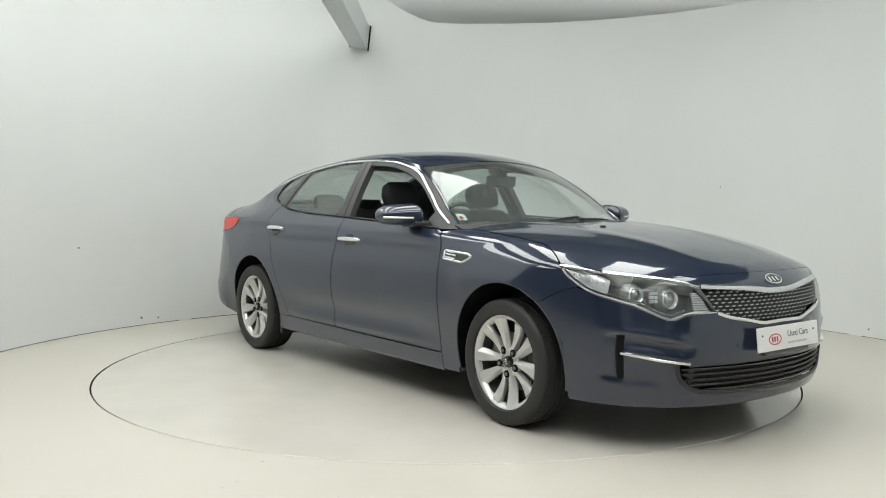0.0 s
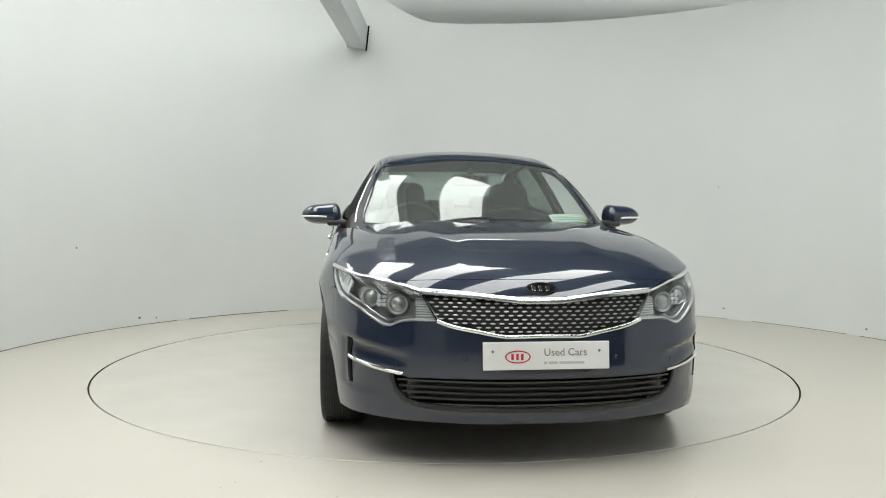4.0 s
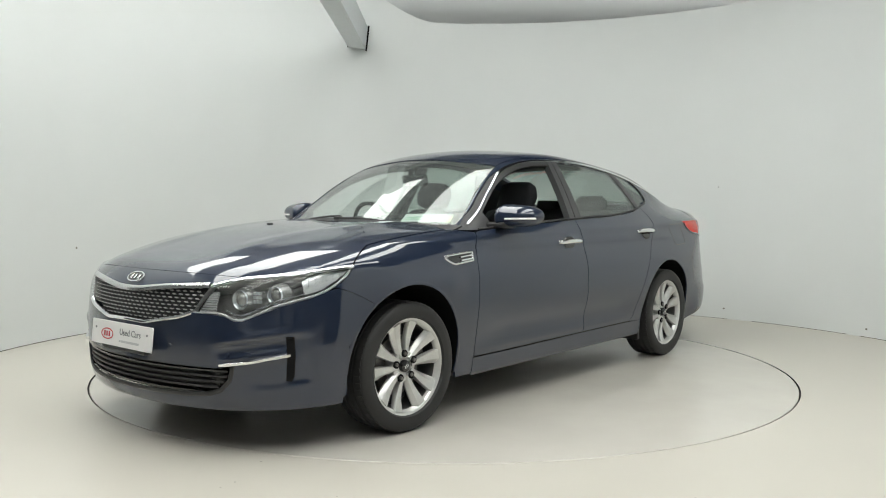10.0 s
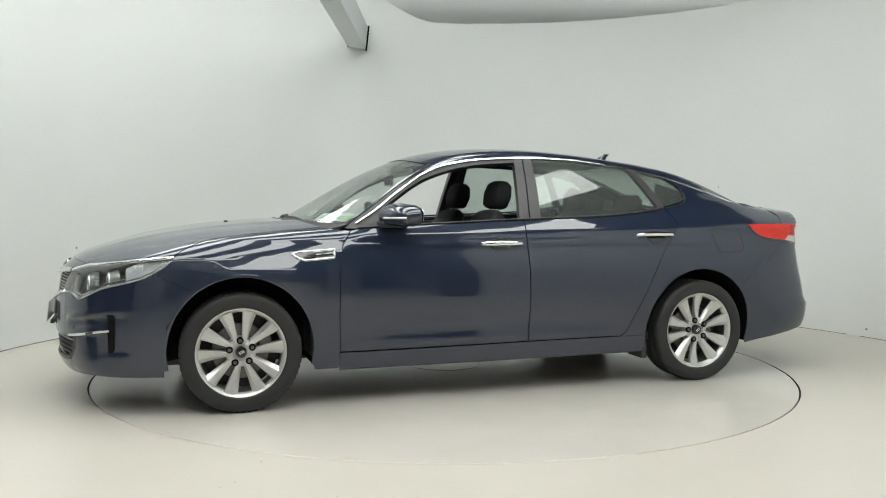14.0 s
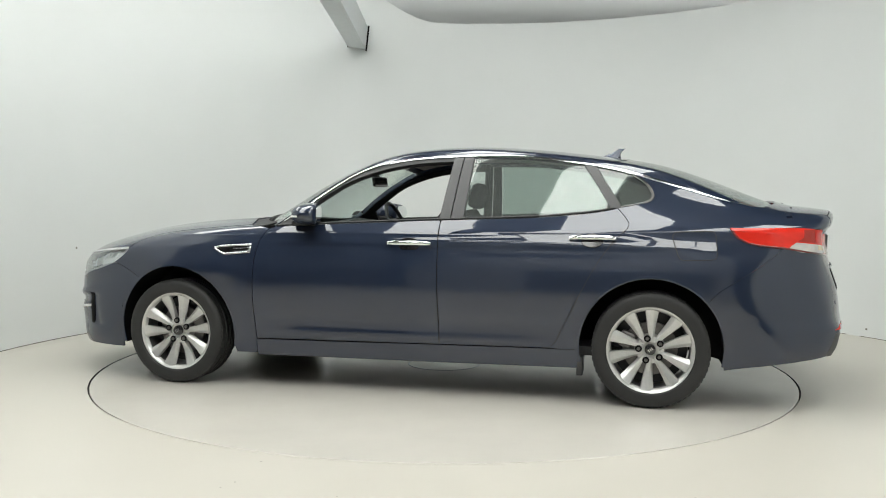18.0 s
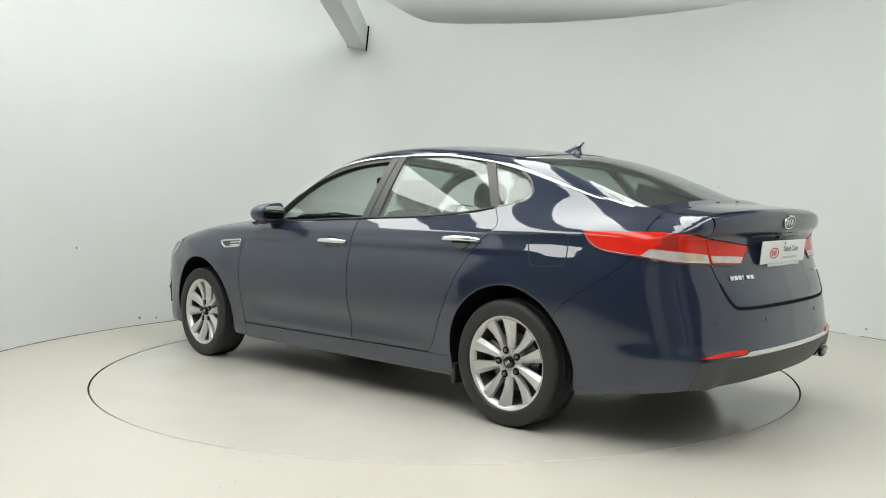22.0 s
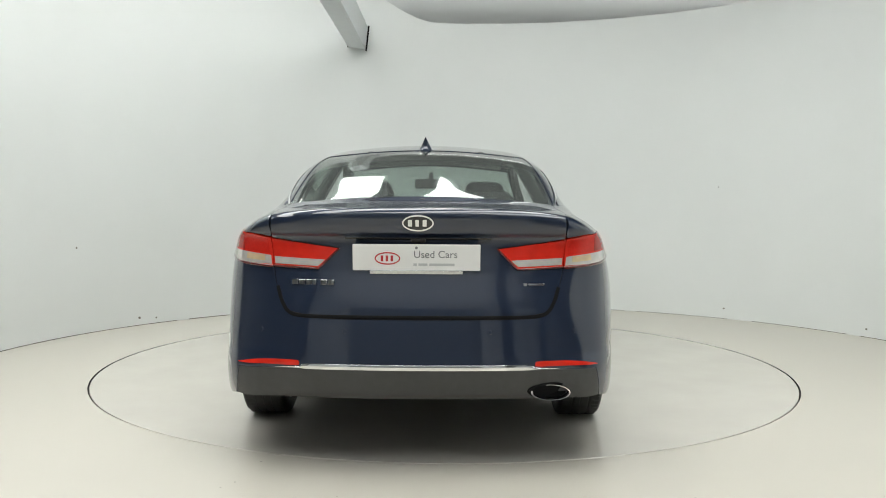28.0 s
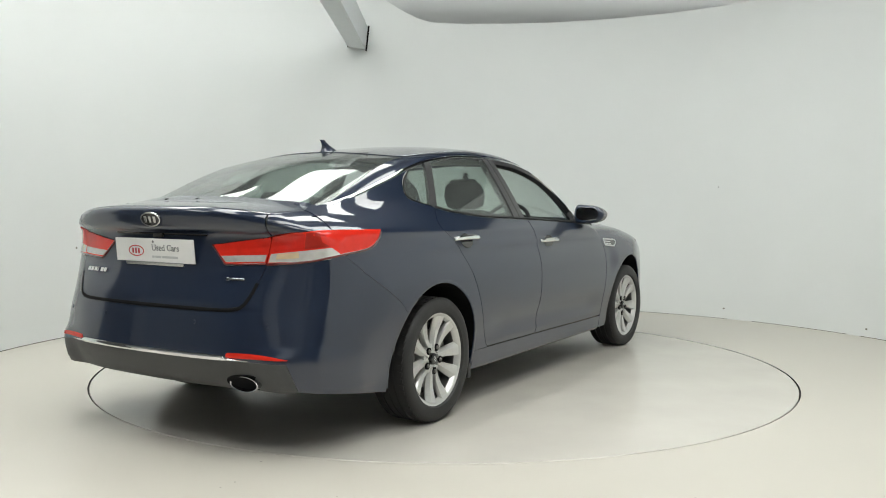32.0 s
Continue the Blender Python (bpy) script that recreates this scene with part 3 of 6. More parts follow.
def strip(name, parent, mat, mode, line, width, height, F=whole, lift=0.0, mirror=False, label=""):
    """A raised moulding along a line of a view."""
    P = cast(F, mode, line)
    N = slope(F, P)
    P = P + N * lift
    if mirror:
        P, N = P * [1, -1, 1], N * [1, -1, 1]
    bm = bmesh.new()
    ribbon(bm, P, N, width, height)
    return smooth(part(name, bm, mat, parent, label), 50)


def arc(cx, cz, rx, rz, a0, a1, n=32):
    return [(cx + rx * math.cos(radians(a0 + (a1 - a0) * k / n)), cz + rz * math.sin(radians(a0 + (a1 - a0) * k / n))) for k in range(n + 1)]


def skirt(name, parent, mat, mode, outline, depth, F, lift=0.0):
    """A wall that runs inwards from an outline on the surface."""
    pts = dense(list(outline) + [outline[0]], 0.025)[:-1]
    P = cast(F, mode, pts)
    N = slope(F, P)
    bm = bmesh.new()
    A = [bm.verts.new(p + n * lift) for p, n in zip(P, N)]
    B = [bm.verts.new(p - n * depth) for p, n in zip(P, N)]
    for i in range(len(A)):
        j = (i + 1) % len(A)
        bm.faces.new((A[i], A[j], B[j], B[i]))
    return part(name, bm, mat, parent)


# ---- the car ----
car = tagged(new("car"), "dark blue four-door saloon with lowered front windows on a turntable", "car")
AX, RX, WZ = 1.457, -1.350, 0.316
ARCH = {1.457: (0.386, 0.400), -1.350: (0.392, 0.392)}

# shared outlines
BELT = rounded([(0.84, 0.958), (0.61, 0.972), (0.28, 0.987), (-0.21, 1.008), (-0.70, 1.026), (-1.02, 1.054), (-1.17, 1.082)])
RAIL = rounded([(0.90, 0.962), (0.74, 1.063), (0.61, 1.160), (0.45, 1.261), (0.285, 1.323), (0.12, 1.360), (-0.04, 1.378), (-0.28, 1.388), (-0.55, 1.386), (-0.71, 1.375), (-0.88, 1.354), (-1.05, 1.328), (-1.22, 1.290),
                (-1.39, 1.240), (-1.56, 1.188), (-1.72, 1.138), (-1.89, 1.093)])
DOOR1 = [(0.935, 0.292), (0.945, 0.48), (0.945, 0.65), (0.938, 0.78), (0.92, 0.873), (0.87, 0.950)]
DOOR2 = [(-0.182, 0.300), (-0.18, 0.40), (-0.172, 0.70), (-0.168, 0.91), (-0.172, 1.006)]
DOOR3 = rounded([(-0.80, 0.305), (-0.835, 0.335), (-0.86, 0.385), (-1.03, 0.727), (-1.14, 0.89), (-1.215, 0.965), (-1.222, 1.01), (-1.165, 1.081)])
FARCH = arc(AX, 0.324, *ARCH[AX], -20, 200)
RARCH = arc(RX, 0.322, *ARCH[RX], 200, -20)
LAMPTIP = (1.790, 0.818)
LAMPBROW = rounded([(0.60, 0.774), (0.66, 0.781), (0.72, 0.790)], 3)
hood_nose = cast(lower, "front", rounded([(0.0, 0.787), (0.2, 0.787), (0.4, 0.784), (0.52, 0.778), (0.60, 0.774)], 3) + LAMPBROW[1:])
hood_brow = cast(lower, "side", [(1.96, 0.803), (1.87, 0.812), LAMPTIP])
HOODEDGE = rounded([(1.02, 0.742), (1.25, 0.752), (1.45, 0.757), (1.62, 0.757)], 4) + flat("top", hood_brow)[::-1] + flat("top", hood_nose)[::-1]
HOODBACK = rounded([(1.02, 0.742), (1.06, 0.60), (1.12, 0.40), (1.16, 0.2), (1.175, 0.0)])
hood_side = carry(lower, dense(HOODEDGE[:14], 0.03), "top", "side")[:-1]
SCREEN = rounded([(0.905, 0.705), (0.80, 0.682), (0.62, 0.630), (0.45, 0.590), (0.33, 0.560)], 4)
SCREENBASE = rounded([(0.905, 0.705), (0.99, 0.60), (1.06, 0.45), (1.11, 0.25), (1.125, 0.0)])
SCREENTOP = rounded([(0.33, 0.560), (0.365, 0.40), (0.385, 0.2), (0.39, 0.0)])
REARSIDE = rounded([(-1.13, 0.525), (-1.35, 0.552), (-1.6, 0.583), (-1.80, 0.603), (-1.935, 0.612)], 4)
REARTOP = rounded([(-1.13, 0.525), (-1.19, 0.40), (-1.225, 0.2), (-1.235, 0.0)])
REARBASE = rounded([(-1.935, 0.612), (-2.02, 0.45), (-2.055, 0.25), (-2.065, 0.0)])
ROOFSIDE = rounded([(0.33, 0.560), (0.1, 0.553), (-0.3, 0.550), (-0.8, 0.540), (-1.13, 0.525)], 4)
DECKSIDE = rounded([(-1.97, 0.592), (-2.06, 0.608), (-2.17, 0.618), (-2.275, 0.612)], 3)


def mirrored(half):
    """A closed outline of a part that lies across the middle: half of it, then its image."""
    return half + [(p[0], -p[1]) for p in half[::-1] if abs(p[1]) > 1e-6]


# bonnet, wings, bumper
bonnet_half = HOODBACK[::-1] + HOODEDGE[1:]
skin("bonnet", car, PAINT, [("top", mirrored(bonnet_half))], F=lower, cell=0.025)
FSEAM = dense(rounded([(1.885, 0.722), (1.82, 0.700), (1.76, 0.672), (1.698, 0.637)], 3), 0.02)
FCUT = [q for q in FARCH if q[0] > AX and 0.47 < q[1] < 0.62][::-1] + [(1.835, 0.46)]
RSEAM = dense([(-2.018, 0.866), (-1.922, 0.789), (-1.764, 0.685), (-1.695, 0.640), (-1.641, 0.580)], 0.02)
REARCUT = [q for q in RARCH if q[0] < RX and 0.31 < q[1] < 0.572][::-1]
lamp_low = rounded([LAMPTIP, (1.835, 0.770), (1.93, 0.712), (2.03, 0.680)], 4)
wing = hood_side + lamp_low[:8] + FSEAM + [q for q in FARCH if q[1] > (0.637 if q[0] > AX else 0.21)] + [(1.072, 0.20), (0.94, 0.20)] + DOOR1
pair("front_wing", car, PAINT, [("side", wing)], F=lower, cell=0.02)


def nose_pts(front=(), side=()):
    """Corner-view points from front-view (y, z) or side-view (x, z) points."""
    return carry(lower, list(front), "front", "nose") if front else carry(lower, list(side), "side", "nose")


lampside = flat("nose", cast(lower, "side", [LAMPTIP, (1.835, 0.770), (1.93, 0.712), (2.01, 0.685)]))
lampfront = nose_pts(front=[(0.748, 0.652), (0.695, 0.618), (0.645, 0.592), (0.612, 0.592), (0.572, 0.610), (0.525, 0.617), (0.418, 0.614)])
lampin = nose_pts(front=[(0.418, 0.614), (0.452, 0.672), (0.486, 0.735)])
lamptop = nose_pts(front=[(0.486, 0.742), (0.54, 0.757)] + LAMPBROW) + flat("nose", cast(lower, "side", [(1.96, 0.803), (1.87, 0.812)])) + lampside[:1]
headlamp_outline = lampside + lampfront + lampin[1:2] + lamptop[:-1]

grille_top = nose_pts(front=[(0.482, 0.738), (0.30, 0.728), (0.14, 0.712), (0.08, 0.706), (0.0, 0.705)])
grille_low = nose_pts(front=[(0.0, 0.566), (0.10, 0.564), (0.16, 0.564), (0.26, 0.582), (0.36, 0.600), (0.425, 0.622)])


def both(half):
    """Left half outline of the nose view and its image, in one ring."""
    return half + [(-p[0], p[1]) for p in half[::-1] if abs(p[0]) > 1e-6]


bump_side = flat("nose", cast(lower, "side", [(1.90, 0.715), (1.858, 0.70), (1.845, 0.55), (1.835, 0.46), (1.83, 0.38), (1.835, 0.30), (1.845, 0.20)]))
intake = nose_pts(front=[(0.0, 0.392), (0.30, 0.390), (0.54, 0.387), (0.612, 0.400), (0.595, 0.335), (0.555, 0.292), (0.50, 0.272), (0.40, 0.263), (0.2, 0.259), (0.0, 0.258)])
lip = nose_pts(front=[(0.0, 0.196), (0.3, 0.196), (0.55, 0.200), (0.70, 0.205)])
nose_strip = flat("nose", hood_nose)[:13] + lamptop[:2][::-1] + nose_pts(front=[(0.30, 0.734), (0.14, 0.718), (0.08, 0.712), (0.0, 0.711)])
mid_band = grille_low + lampfront[::-1][1:] + lampside[::-1][:2] + flat("nose", cast(lower, "side", FSEAM + FCUT)) + intake[3:4] + intake[:3][::-1]
low_band = lip + bump_side[3:][::-1] + intake[3:]
bumper = skin("front_bumper", car, PAINT, [("nose", both(nose_strip)), ("nose", both(mid_band)), ("nose", both(low_band))], F=lower, gap=0.0, cell=0.012, thick=0.01)

# roof, pillars and glass
skin("roof", car, PAINT, [("top", mirrored(SCREENTOP[::-1] + ROOFSIDE[1:] + REARTOP[1:]))], F=cabin, cell=0.04, thick=0.01)
rail_up = carry(cabin, SCREEN + ROOFSIDE[1:] + REARSIDE[1:], "top", "side")
rail_poly = rail_up + RAIL[::-1]
pair("roof_rail", car, PAINT, [("side", rail_poly)], F=cabin, gap=0.0012, thick=0.03)
windscreen = skin("windscreen", car, GLASS, [("top", mirrored(SCREENBASE[::-1] + SCREEN[1:] + SCREENTOP[1:]))], F=cabin, gap=0.003, lift=-0.003, thick=0.005, cell=0.05, label="green-tinted windscreen glass")
skin("rear_screen", car, GLASSDARK, [("top", mirrored(REARTOP[::-1] + REARSIDE[1:] + REARBASE[1:]))], F=cabin, gap=0.003, lift=-0.003, thick=0.005, cell=0.05, label="tinted rear window glass")

# doors
fd = DOOR1 + [(0.84, 0.958)] + [q for q in BELT if -0.17 < q[0] < 0.83] + DOOR2[::-1]
rd = DOOR2 + [q for q in BELT if -1.16 < q[0] < -0.18] + DOOR3[::-1]
front_doors = pair("front_door", car, PAINT, [("side", fd)], F=whole, gap=0.003, thick=0.03, cell=0.02)
rear_doors = pair("rear_door", car, PAINT, [("side", rd)], F=whole, gap=0.003, thick=0.03, cell=0.02)
pair("sill", car, PAINT, [("side", [(0.936, 0.190), (0.936, 0.287), (0.5, 0.288), (-0.18, 0.296), (-0.795, 0.300), (-0.87, 0.300), (-0.958, 0.300), (-0.958, 0.197), (0.0, 0.192)])], F=lower, gap=0.0, thick=0.03)

# dark inner skins that show in the joints
pair("door_aperture", car, PAINT_EDGE, [("side", [(0.975, 0.27), (0.975, 0.85), (0.90, 0.935)] + [(x, float(np.interp(-x, [-q[0] for q in BELT], [q[1] for q in BELT])) - 0.01) for x in (0.8, 0.4, 0.0, -0.4, -0.8, -1.12)] + [(-1.25, 1.02), (-1.22, 0.92), (-1.02, 0.62), (-0.86, 0.30), (-0.8, 0.27)])], F=whole, gap=0.0, lift=-0.016, thick=0.004, cell=0.06)
skin("boot_aperture", car, PAINT_EDGE, [("rear", both([(0.0, 0.60), (0.50, 0.60), (0.60, 0.70), (0.64, 0.84), (0.645, 0.95), (0.0, 0.95)]))], F=lower, gap=0.0, lift=-0.014, thick=0.004, cell=0.06)
skin("bonnet_aperture", car, PAINT_EDGE, [("top", mirrored([(1.10, 0.0), (1.03, 0.5), (0.96, 0.765), (1.4, 0.775), (1.70, 0.762), (1.93, 0.715), (2.10, 0.63), (2.2, 0.5), (2.27, 0.35), (2.30, 0.0)]))], F=lower, gap=0.0, lift=-0.016, thick=0.004, cell=0.06)

# rear quarter, boot, rear bumper
QW = rounded([(-1.175, 1.083), (-1.30, 1.108), (-1.345, 1.130), (-1.352, 1.165), (-1.315, 1.222), (-1.245, 1.268)], 4)
deck_side = carry(whole, DECKSIDE, "top", "side")
TAILTOP = [(-1.75, 0.979), (-1.85, 0.9795), (-1.95, 0.980), (-2.06, 0.981)]
TAILLOW = rounded([(-1.75, 0.979), (-1.79, 0.930), (-1.85, 0.898), (-1.93, 0.884), (-2.02, 0.876)], 3)
quarter = DOOR3[3:] + QW[1:] + [q for q in RAIL if q[0] < -1.26] + deck_side[1:4] + [(-2.05, 0.981)] + TAILTOP[::-1][1:] + TAILLOW[1:12] + RSEAM + \
    [q for q in RARCH if q[1] > (0.572 if q[0] < RX else 0.305)] + [(-0.958, 0.300), (-0.87, 0.301), (-0.805, 0.303)] + DOOR3[1:3]

tail_side = flat("stern", cast(whole, "side", TAILLOW))
tail_side_top = flat("stern", cast(whole, "side", [(-1.80, 0.979), (-1.9, 0.980), (-2.0, 0.981)]))
tl_rear_low = carry(whole, [(0.77, 0.852), (0.70, 0.842), (0.603, 0.835)], "rear", "stern")
tl_rear_top = carry(whole, [(0.6175, 0.955), (0.70, 0.972), (0.76, 0.980)], "rear", "stern")
taillamp_outline = tail_side + tl_rear_low + tl_rear_top + tail_side_top[::-1]
DECKEDGE = [(-2.352 + float(TAILPLAN(y)), y) for y in (0.0, 0.1, 0.2, 0.3, 0.4, 0.5, 0.57, 0.6105)]
deck_rear = carry(whole, DECKEDGE, "top", "rear")
corner = flat("stern", cast(whole, "top", DECKSIDE[3:])) + carry(whole, [(0.6145, 0.985), (0.6165, 0.958)], "rear", "stern") + tl_rear_top[1:] + flat("stern", cast(whole, "side", [(-2.05, 0.981)]))
pair("rear_quarter", car, PAINT, [("side", quarter), ("stern", corner)], F=whole, gap=0.0008, cell=0.022)
boot_rear = [(0.0, 0.645), (0.30, 0.645), (0.46, 0.646), (0.527, 0.660), (0.562, 0.703), (0.583, 0.761), (0.601, 0.834), (0.41, 0.827), (0.325, 0.916), (0.613, 0.954), (0.6135, 0.975)] + deck_rear[::-1]
boot_top = [(x - 0.008, y) for x, y in REARBASE[::-1][:-1]] + [(-1.985, 0.594)] + [q for q in DECKSIDE[1:] if q[0] > -2.25] + DECKEDGE[::-1]
boot = skin("boot_lid", car, PAINT, [("rear", both(boot_rear)), ("top", mirrored(boot_top))], F=whole, gap=0.0012, thick=0.012, cell=0.022)

rb_side = flat("stern", cast(lower, "side", [(-2.02, 0.874)] + RSEAM + REARCUT))
rb_mid = carry(lower, [(0.603, 0.833), (0.585, 0.76), (0.565, 0.70), (0.53, 0.652), (0.47, 0.634), (0.30, 0.631), (0.0, 0.630)], "rear", "stern")
rb_low = carry(lower, [(0.0, 0.432), (0.4, 0.430), (0.60, 0.428), (0.74, 0.424)], "rear", "stern")
rb = tl_rear_low[:1] + tl_rear_low[1:] + rb_mid + rb_low + rb_side[::-1]
val_side = flat("stern", cast(lower, "side", [(-1.745, 0.43), (-1.729, 0.30), (-1.735, 0.215), (-1.95, 0.250)]))
val_corner = carry(lower, [(0.76, 0.300), (0.755, 0.36)], "rear", "stern")
rear_bumper = skin("rear_bumper", car, PAINT, [("stern", both(rb_mid[::-1] + tl_rear_low[::-1] + rb_side + val_side[1:] + val_corner + rb_low[::-1]))], F=lower, gap=0.001, thick=0.012, cell=0.02)
val_low = carry(lower, [(0.76, 0.300), (0.6, 0.296), (0.3, 0.296), (0.0, 0.296)], "rear", "stern")
skin("rear_valance", car, GREYPLASTIC, [("stern", both(rb_low + val_corner[::-1] + val_low[1:]))], F=lower, gap=0.001, thick=0.012, label="dark grey plastic lower rear valance")

# pillars and side glass
zb = lambda x: float(np.interp(-x, [-q[0] for q in BELT], [q[1] for q in BELT]))
zr = lambda x: float(np.interp(-x, [-q[0] for q in RAIL], [q[1] for q in RAIL]))
frame_top = [q for q in RAIL if -0.21 < q[0] < 0.90]
band2 = [(0.90, 0.963)] + [q for q in frame_top if q[0] < 0.88] + [(-0.21, zr(-0.21)), (-0.207, zr(-0.21) - 0.032)] + [(q[0] - 0.02, q[1] - 0.032) for q in frame_top[::-1] if q[0] < 0.72] + [(0.66, zb(0.66)), (0.8, zb(0.8))]
pair("door_frame", front_doors[0], BLACK, [("side", band2)], F=cabin, gap=0.0, lift=-0.004, thick=0.03)
pair("centre_pillar", car, PILLAR, [("side", [(-0.155, zb(-0.155)), (-0.205, zr(-0.205) - 0.006), (-0.262, zr(-0.262) - 0.006), (-0.220, zb(-0.22))]), ("side", [(-0.224, zb(-0.224)), (-0.266, zr(-0.266) - 0.006), (-0.325, zr(-0.325) - 0.006), (-0.298, zb(-0.298))])], F=cabin, gap=0.0015, lift=-0.001, thick=0.04)
rear_glass = [(-0.300, zb(-0.30))] + [(-0.33, zr(-0.33) - 0.006)] + [(x, zr(x) - 0.006) for x in (-0.45, -0.6, -0.75, -0.88, -0.975)] + [(-1.06, 1.21), (-1.15, zb(-1.15))] + [(x, zb(x)) for x in (-1.0, -0.8, -0.6, -0.4)]
for o, p in zip(pair("side_glass", car, GLASSDARK, [("side", rear_glass)], F=cabin, gap=0.0, lift=-0.006, thick=0.004, label="tinted rear door glass"), rear_doors):
    o.parent = p
pair("glass_divider", car, PILLAR, [("side", [(-0.965, zr(-0.965) - 0.004), (-1.035, zr(-1.035) - 0.004), (-1.19, 1.085), (-1.13, zb(-1.13)), (-1.06, 1.195)])], F=cabin, gap=0.001, lift=-0.001, thick=0.02)
pair("quarter_glass", car, GLASSDARK, [("side", [(-1.038, zr(-1.038) - 0.006)] + [(x, zr(x) - 0.006) for x in (-1.1, -1.18, -1.245)] + QW[::-1][2:])], F=cabin, gap=0.004, lift=-0.005, thick=0.004, label="fixed tinted quarter window")

# inner trim of the rear pillars, seen through the quarter windows
pair("pillar_trim", car, TRIM, [("side", [(-1.17, 1.00), (-1.19, 1.12), (-1.165, 1.20), (-1.21, 1.262), (-1.39, 1.205), (-1.56, 1.150), (-1.72, 1.10), (-1.78, 1.02)])], F=cabin, gap=0.0, lift=-0.045, thick=0.01, cell=0.06)

# mouldings
for s in (False, True):
    strip("window_chrome", car, CHROME, "side", [(q[0] - 0.034 * min(1.0, max(0.0, (q[0] - 0.30) / 0.2)), q[1] - 0.004) for q in dense(RAIL, 0.04) if q[0] < 0.86], [0.012 if q[0] > 0.42 else 0.016 for q in dense(RAIL, 0.04) if q[0] < 0.86], 0.004, F=cabin, mirror=s, label="chrome moulding over the side windows")
    strip("waist_moulding", car, BLACK, "side", [(0.83, zb(0.83) + 0.006)] + [(x, zb(x) + 0.006) for x in np.linspace(0.75, -1.15, 30)], 0.010, 0.006, F=whole, mirror=s)
    strip("quarter_window_seal", car, GLOSSBLACK, "side", dense(QW, 0.02), 0.016, 0.004, F=cabin, mirror=s)

# body-coloured filler skin added behind gaps at the rear window's corners
pair("corner_filler", car, PAINT, [("top", [(-2.05, 0.575), (-2.25, 0.585), (-2.25, 0.645), (-2.05, 0.66)]), ("top", [(-1.895, 0.618), (-1.945, 0.606), (-2.03, 0.50), (-2.10, 0.52), (-2.12, 0.60), (-2.08, 0.68), (-1.95, 0.70), (-1.87, 0.66)]), ("side", [(-2.0, 0.988), (-2.02, 1.04), (-2.2, 1.04), (-2.2, 0.988)])], F=whole, gap=0.0, lift=-0.004, thick=0.004)


# ---- the car's fittings ----
def spot(mode, uv, F=whole, lift=0.0):
    """Place on the surface, with x along the car, z off the surface."""
    P = cast(F, mode, [uv])
    n = Vector(slope(F, P)[0])
    return Vector(P[0]) + n * lift, n


def facing(p, n, up=(0, 0, 1)):
    """A pose at p whose z axis is n and whose y axis is up as far as it can."""
    n = Vector(n).normalized()
    x = Vector(up).cross(n).normalized()
    y = n.cross(x)
    m = Matrix((x, y, n)).transposed().to_4x4()
    m.translation = p
    return m


# number boards, badges and words
def oval(bm, a, b, w, h, n=40):
    """An oval ring, w wide and h high, or a full oval where w is 0."""
    rows = []
    for k in range(n):
        c, s = math.cos(2 * math.pi * k / n), math.sin(2 * math.pi * k / n)
        rows.append([bm.verts.new((c * a, s * b, 0)), bm.verts.new((c * a, s * b, h)), bm.verts.new((c * (a - w), s * (b - w), h)), bm.verts.new((c * (a - w), s * (b - w), 0))])
    for k in range(n):
        A, B = rows[k], rows[(k + 1) % n]
        for i in range(3):
            bm.faces.new((A[i], B[i], B[i + 1], A[i + 1]))
    bmesh.ops.recalc_face_normals(bm, faces=bm.faces)


def full_oval(bm, a, b, h, n=40):
    top = [bm.verts.new((math.cos(2 * math.pi * k / n) * a, math.sin(2 * math.pi * k / n) * b, h)) for k in range(n)]
    low = [bm.verts.new((v.co.x * 1.03, v.co.y * 1.03, -0.004)) for v in top]
    bm.faces.new(top)
    for k in range(n):
        bm.faces.new((top[k], low[k], low[(k + 1) % n], top[(k + 1) % n]))


def badge(m, a, b, parent, edge, ground):
    bm = bmesh.new()
    full_oval(bm, a - 0.002, b - 0.002, 0.003)
    base = part("badge", bm, ground, parent, "oval badge with a bright rim")
    base.matrix_basis = m
    bm = bmesh.new()
    oval(bm, a, b, a * 0.09, 0.006)
    for x, w in ((-0.5, 0.13), (-0.05, 0.11), (0.42, 0.13)):
        box(bm, (a * (x - w), -b * 0.42, 0.0), (a * (x + w), b * 0.42, 0.006), 0.0008)
    part("badge_rim", bm, edge, base)
    return base


def words(text, size, m, parent, mat, name="lettering"):
    cu = bpy.data.curves.new("words", "FONT")
    cu.body, cu.size, cu.extrude = text, size, 0.0006
    cu.align_x, cu.align_y = "LEFT", "CENTER"
    tmp = bpy.data.objects.new("words", cu)
    me = bpy.data.meshes.new_from_object(tmp)
    bpy.data.objects.remove(tmp)
    ob = new(name, me)
    me.materials.clear()
    me.materials.append(mat)
    ob.parent = parent
    ob.matrix_basis = m
    return ob


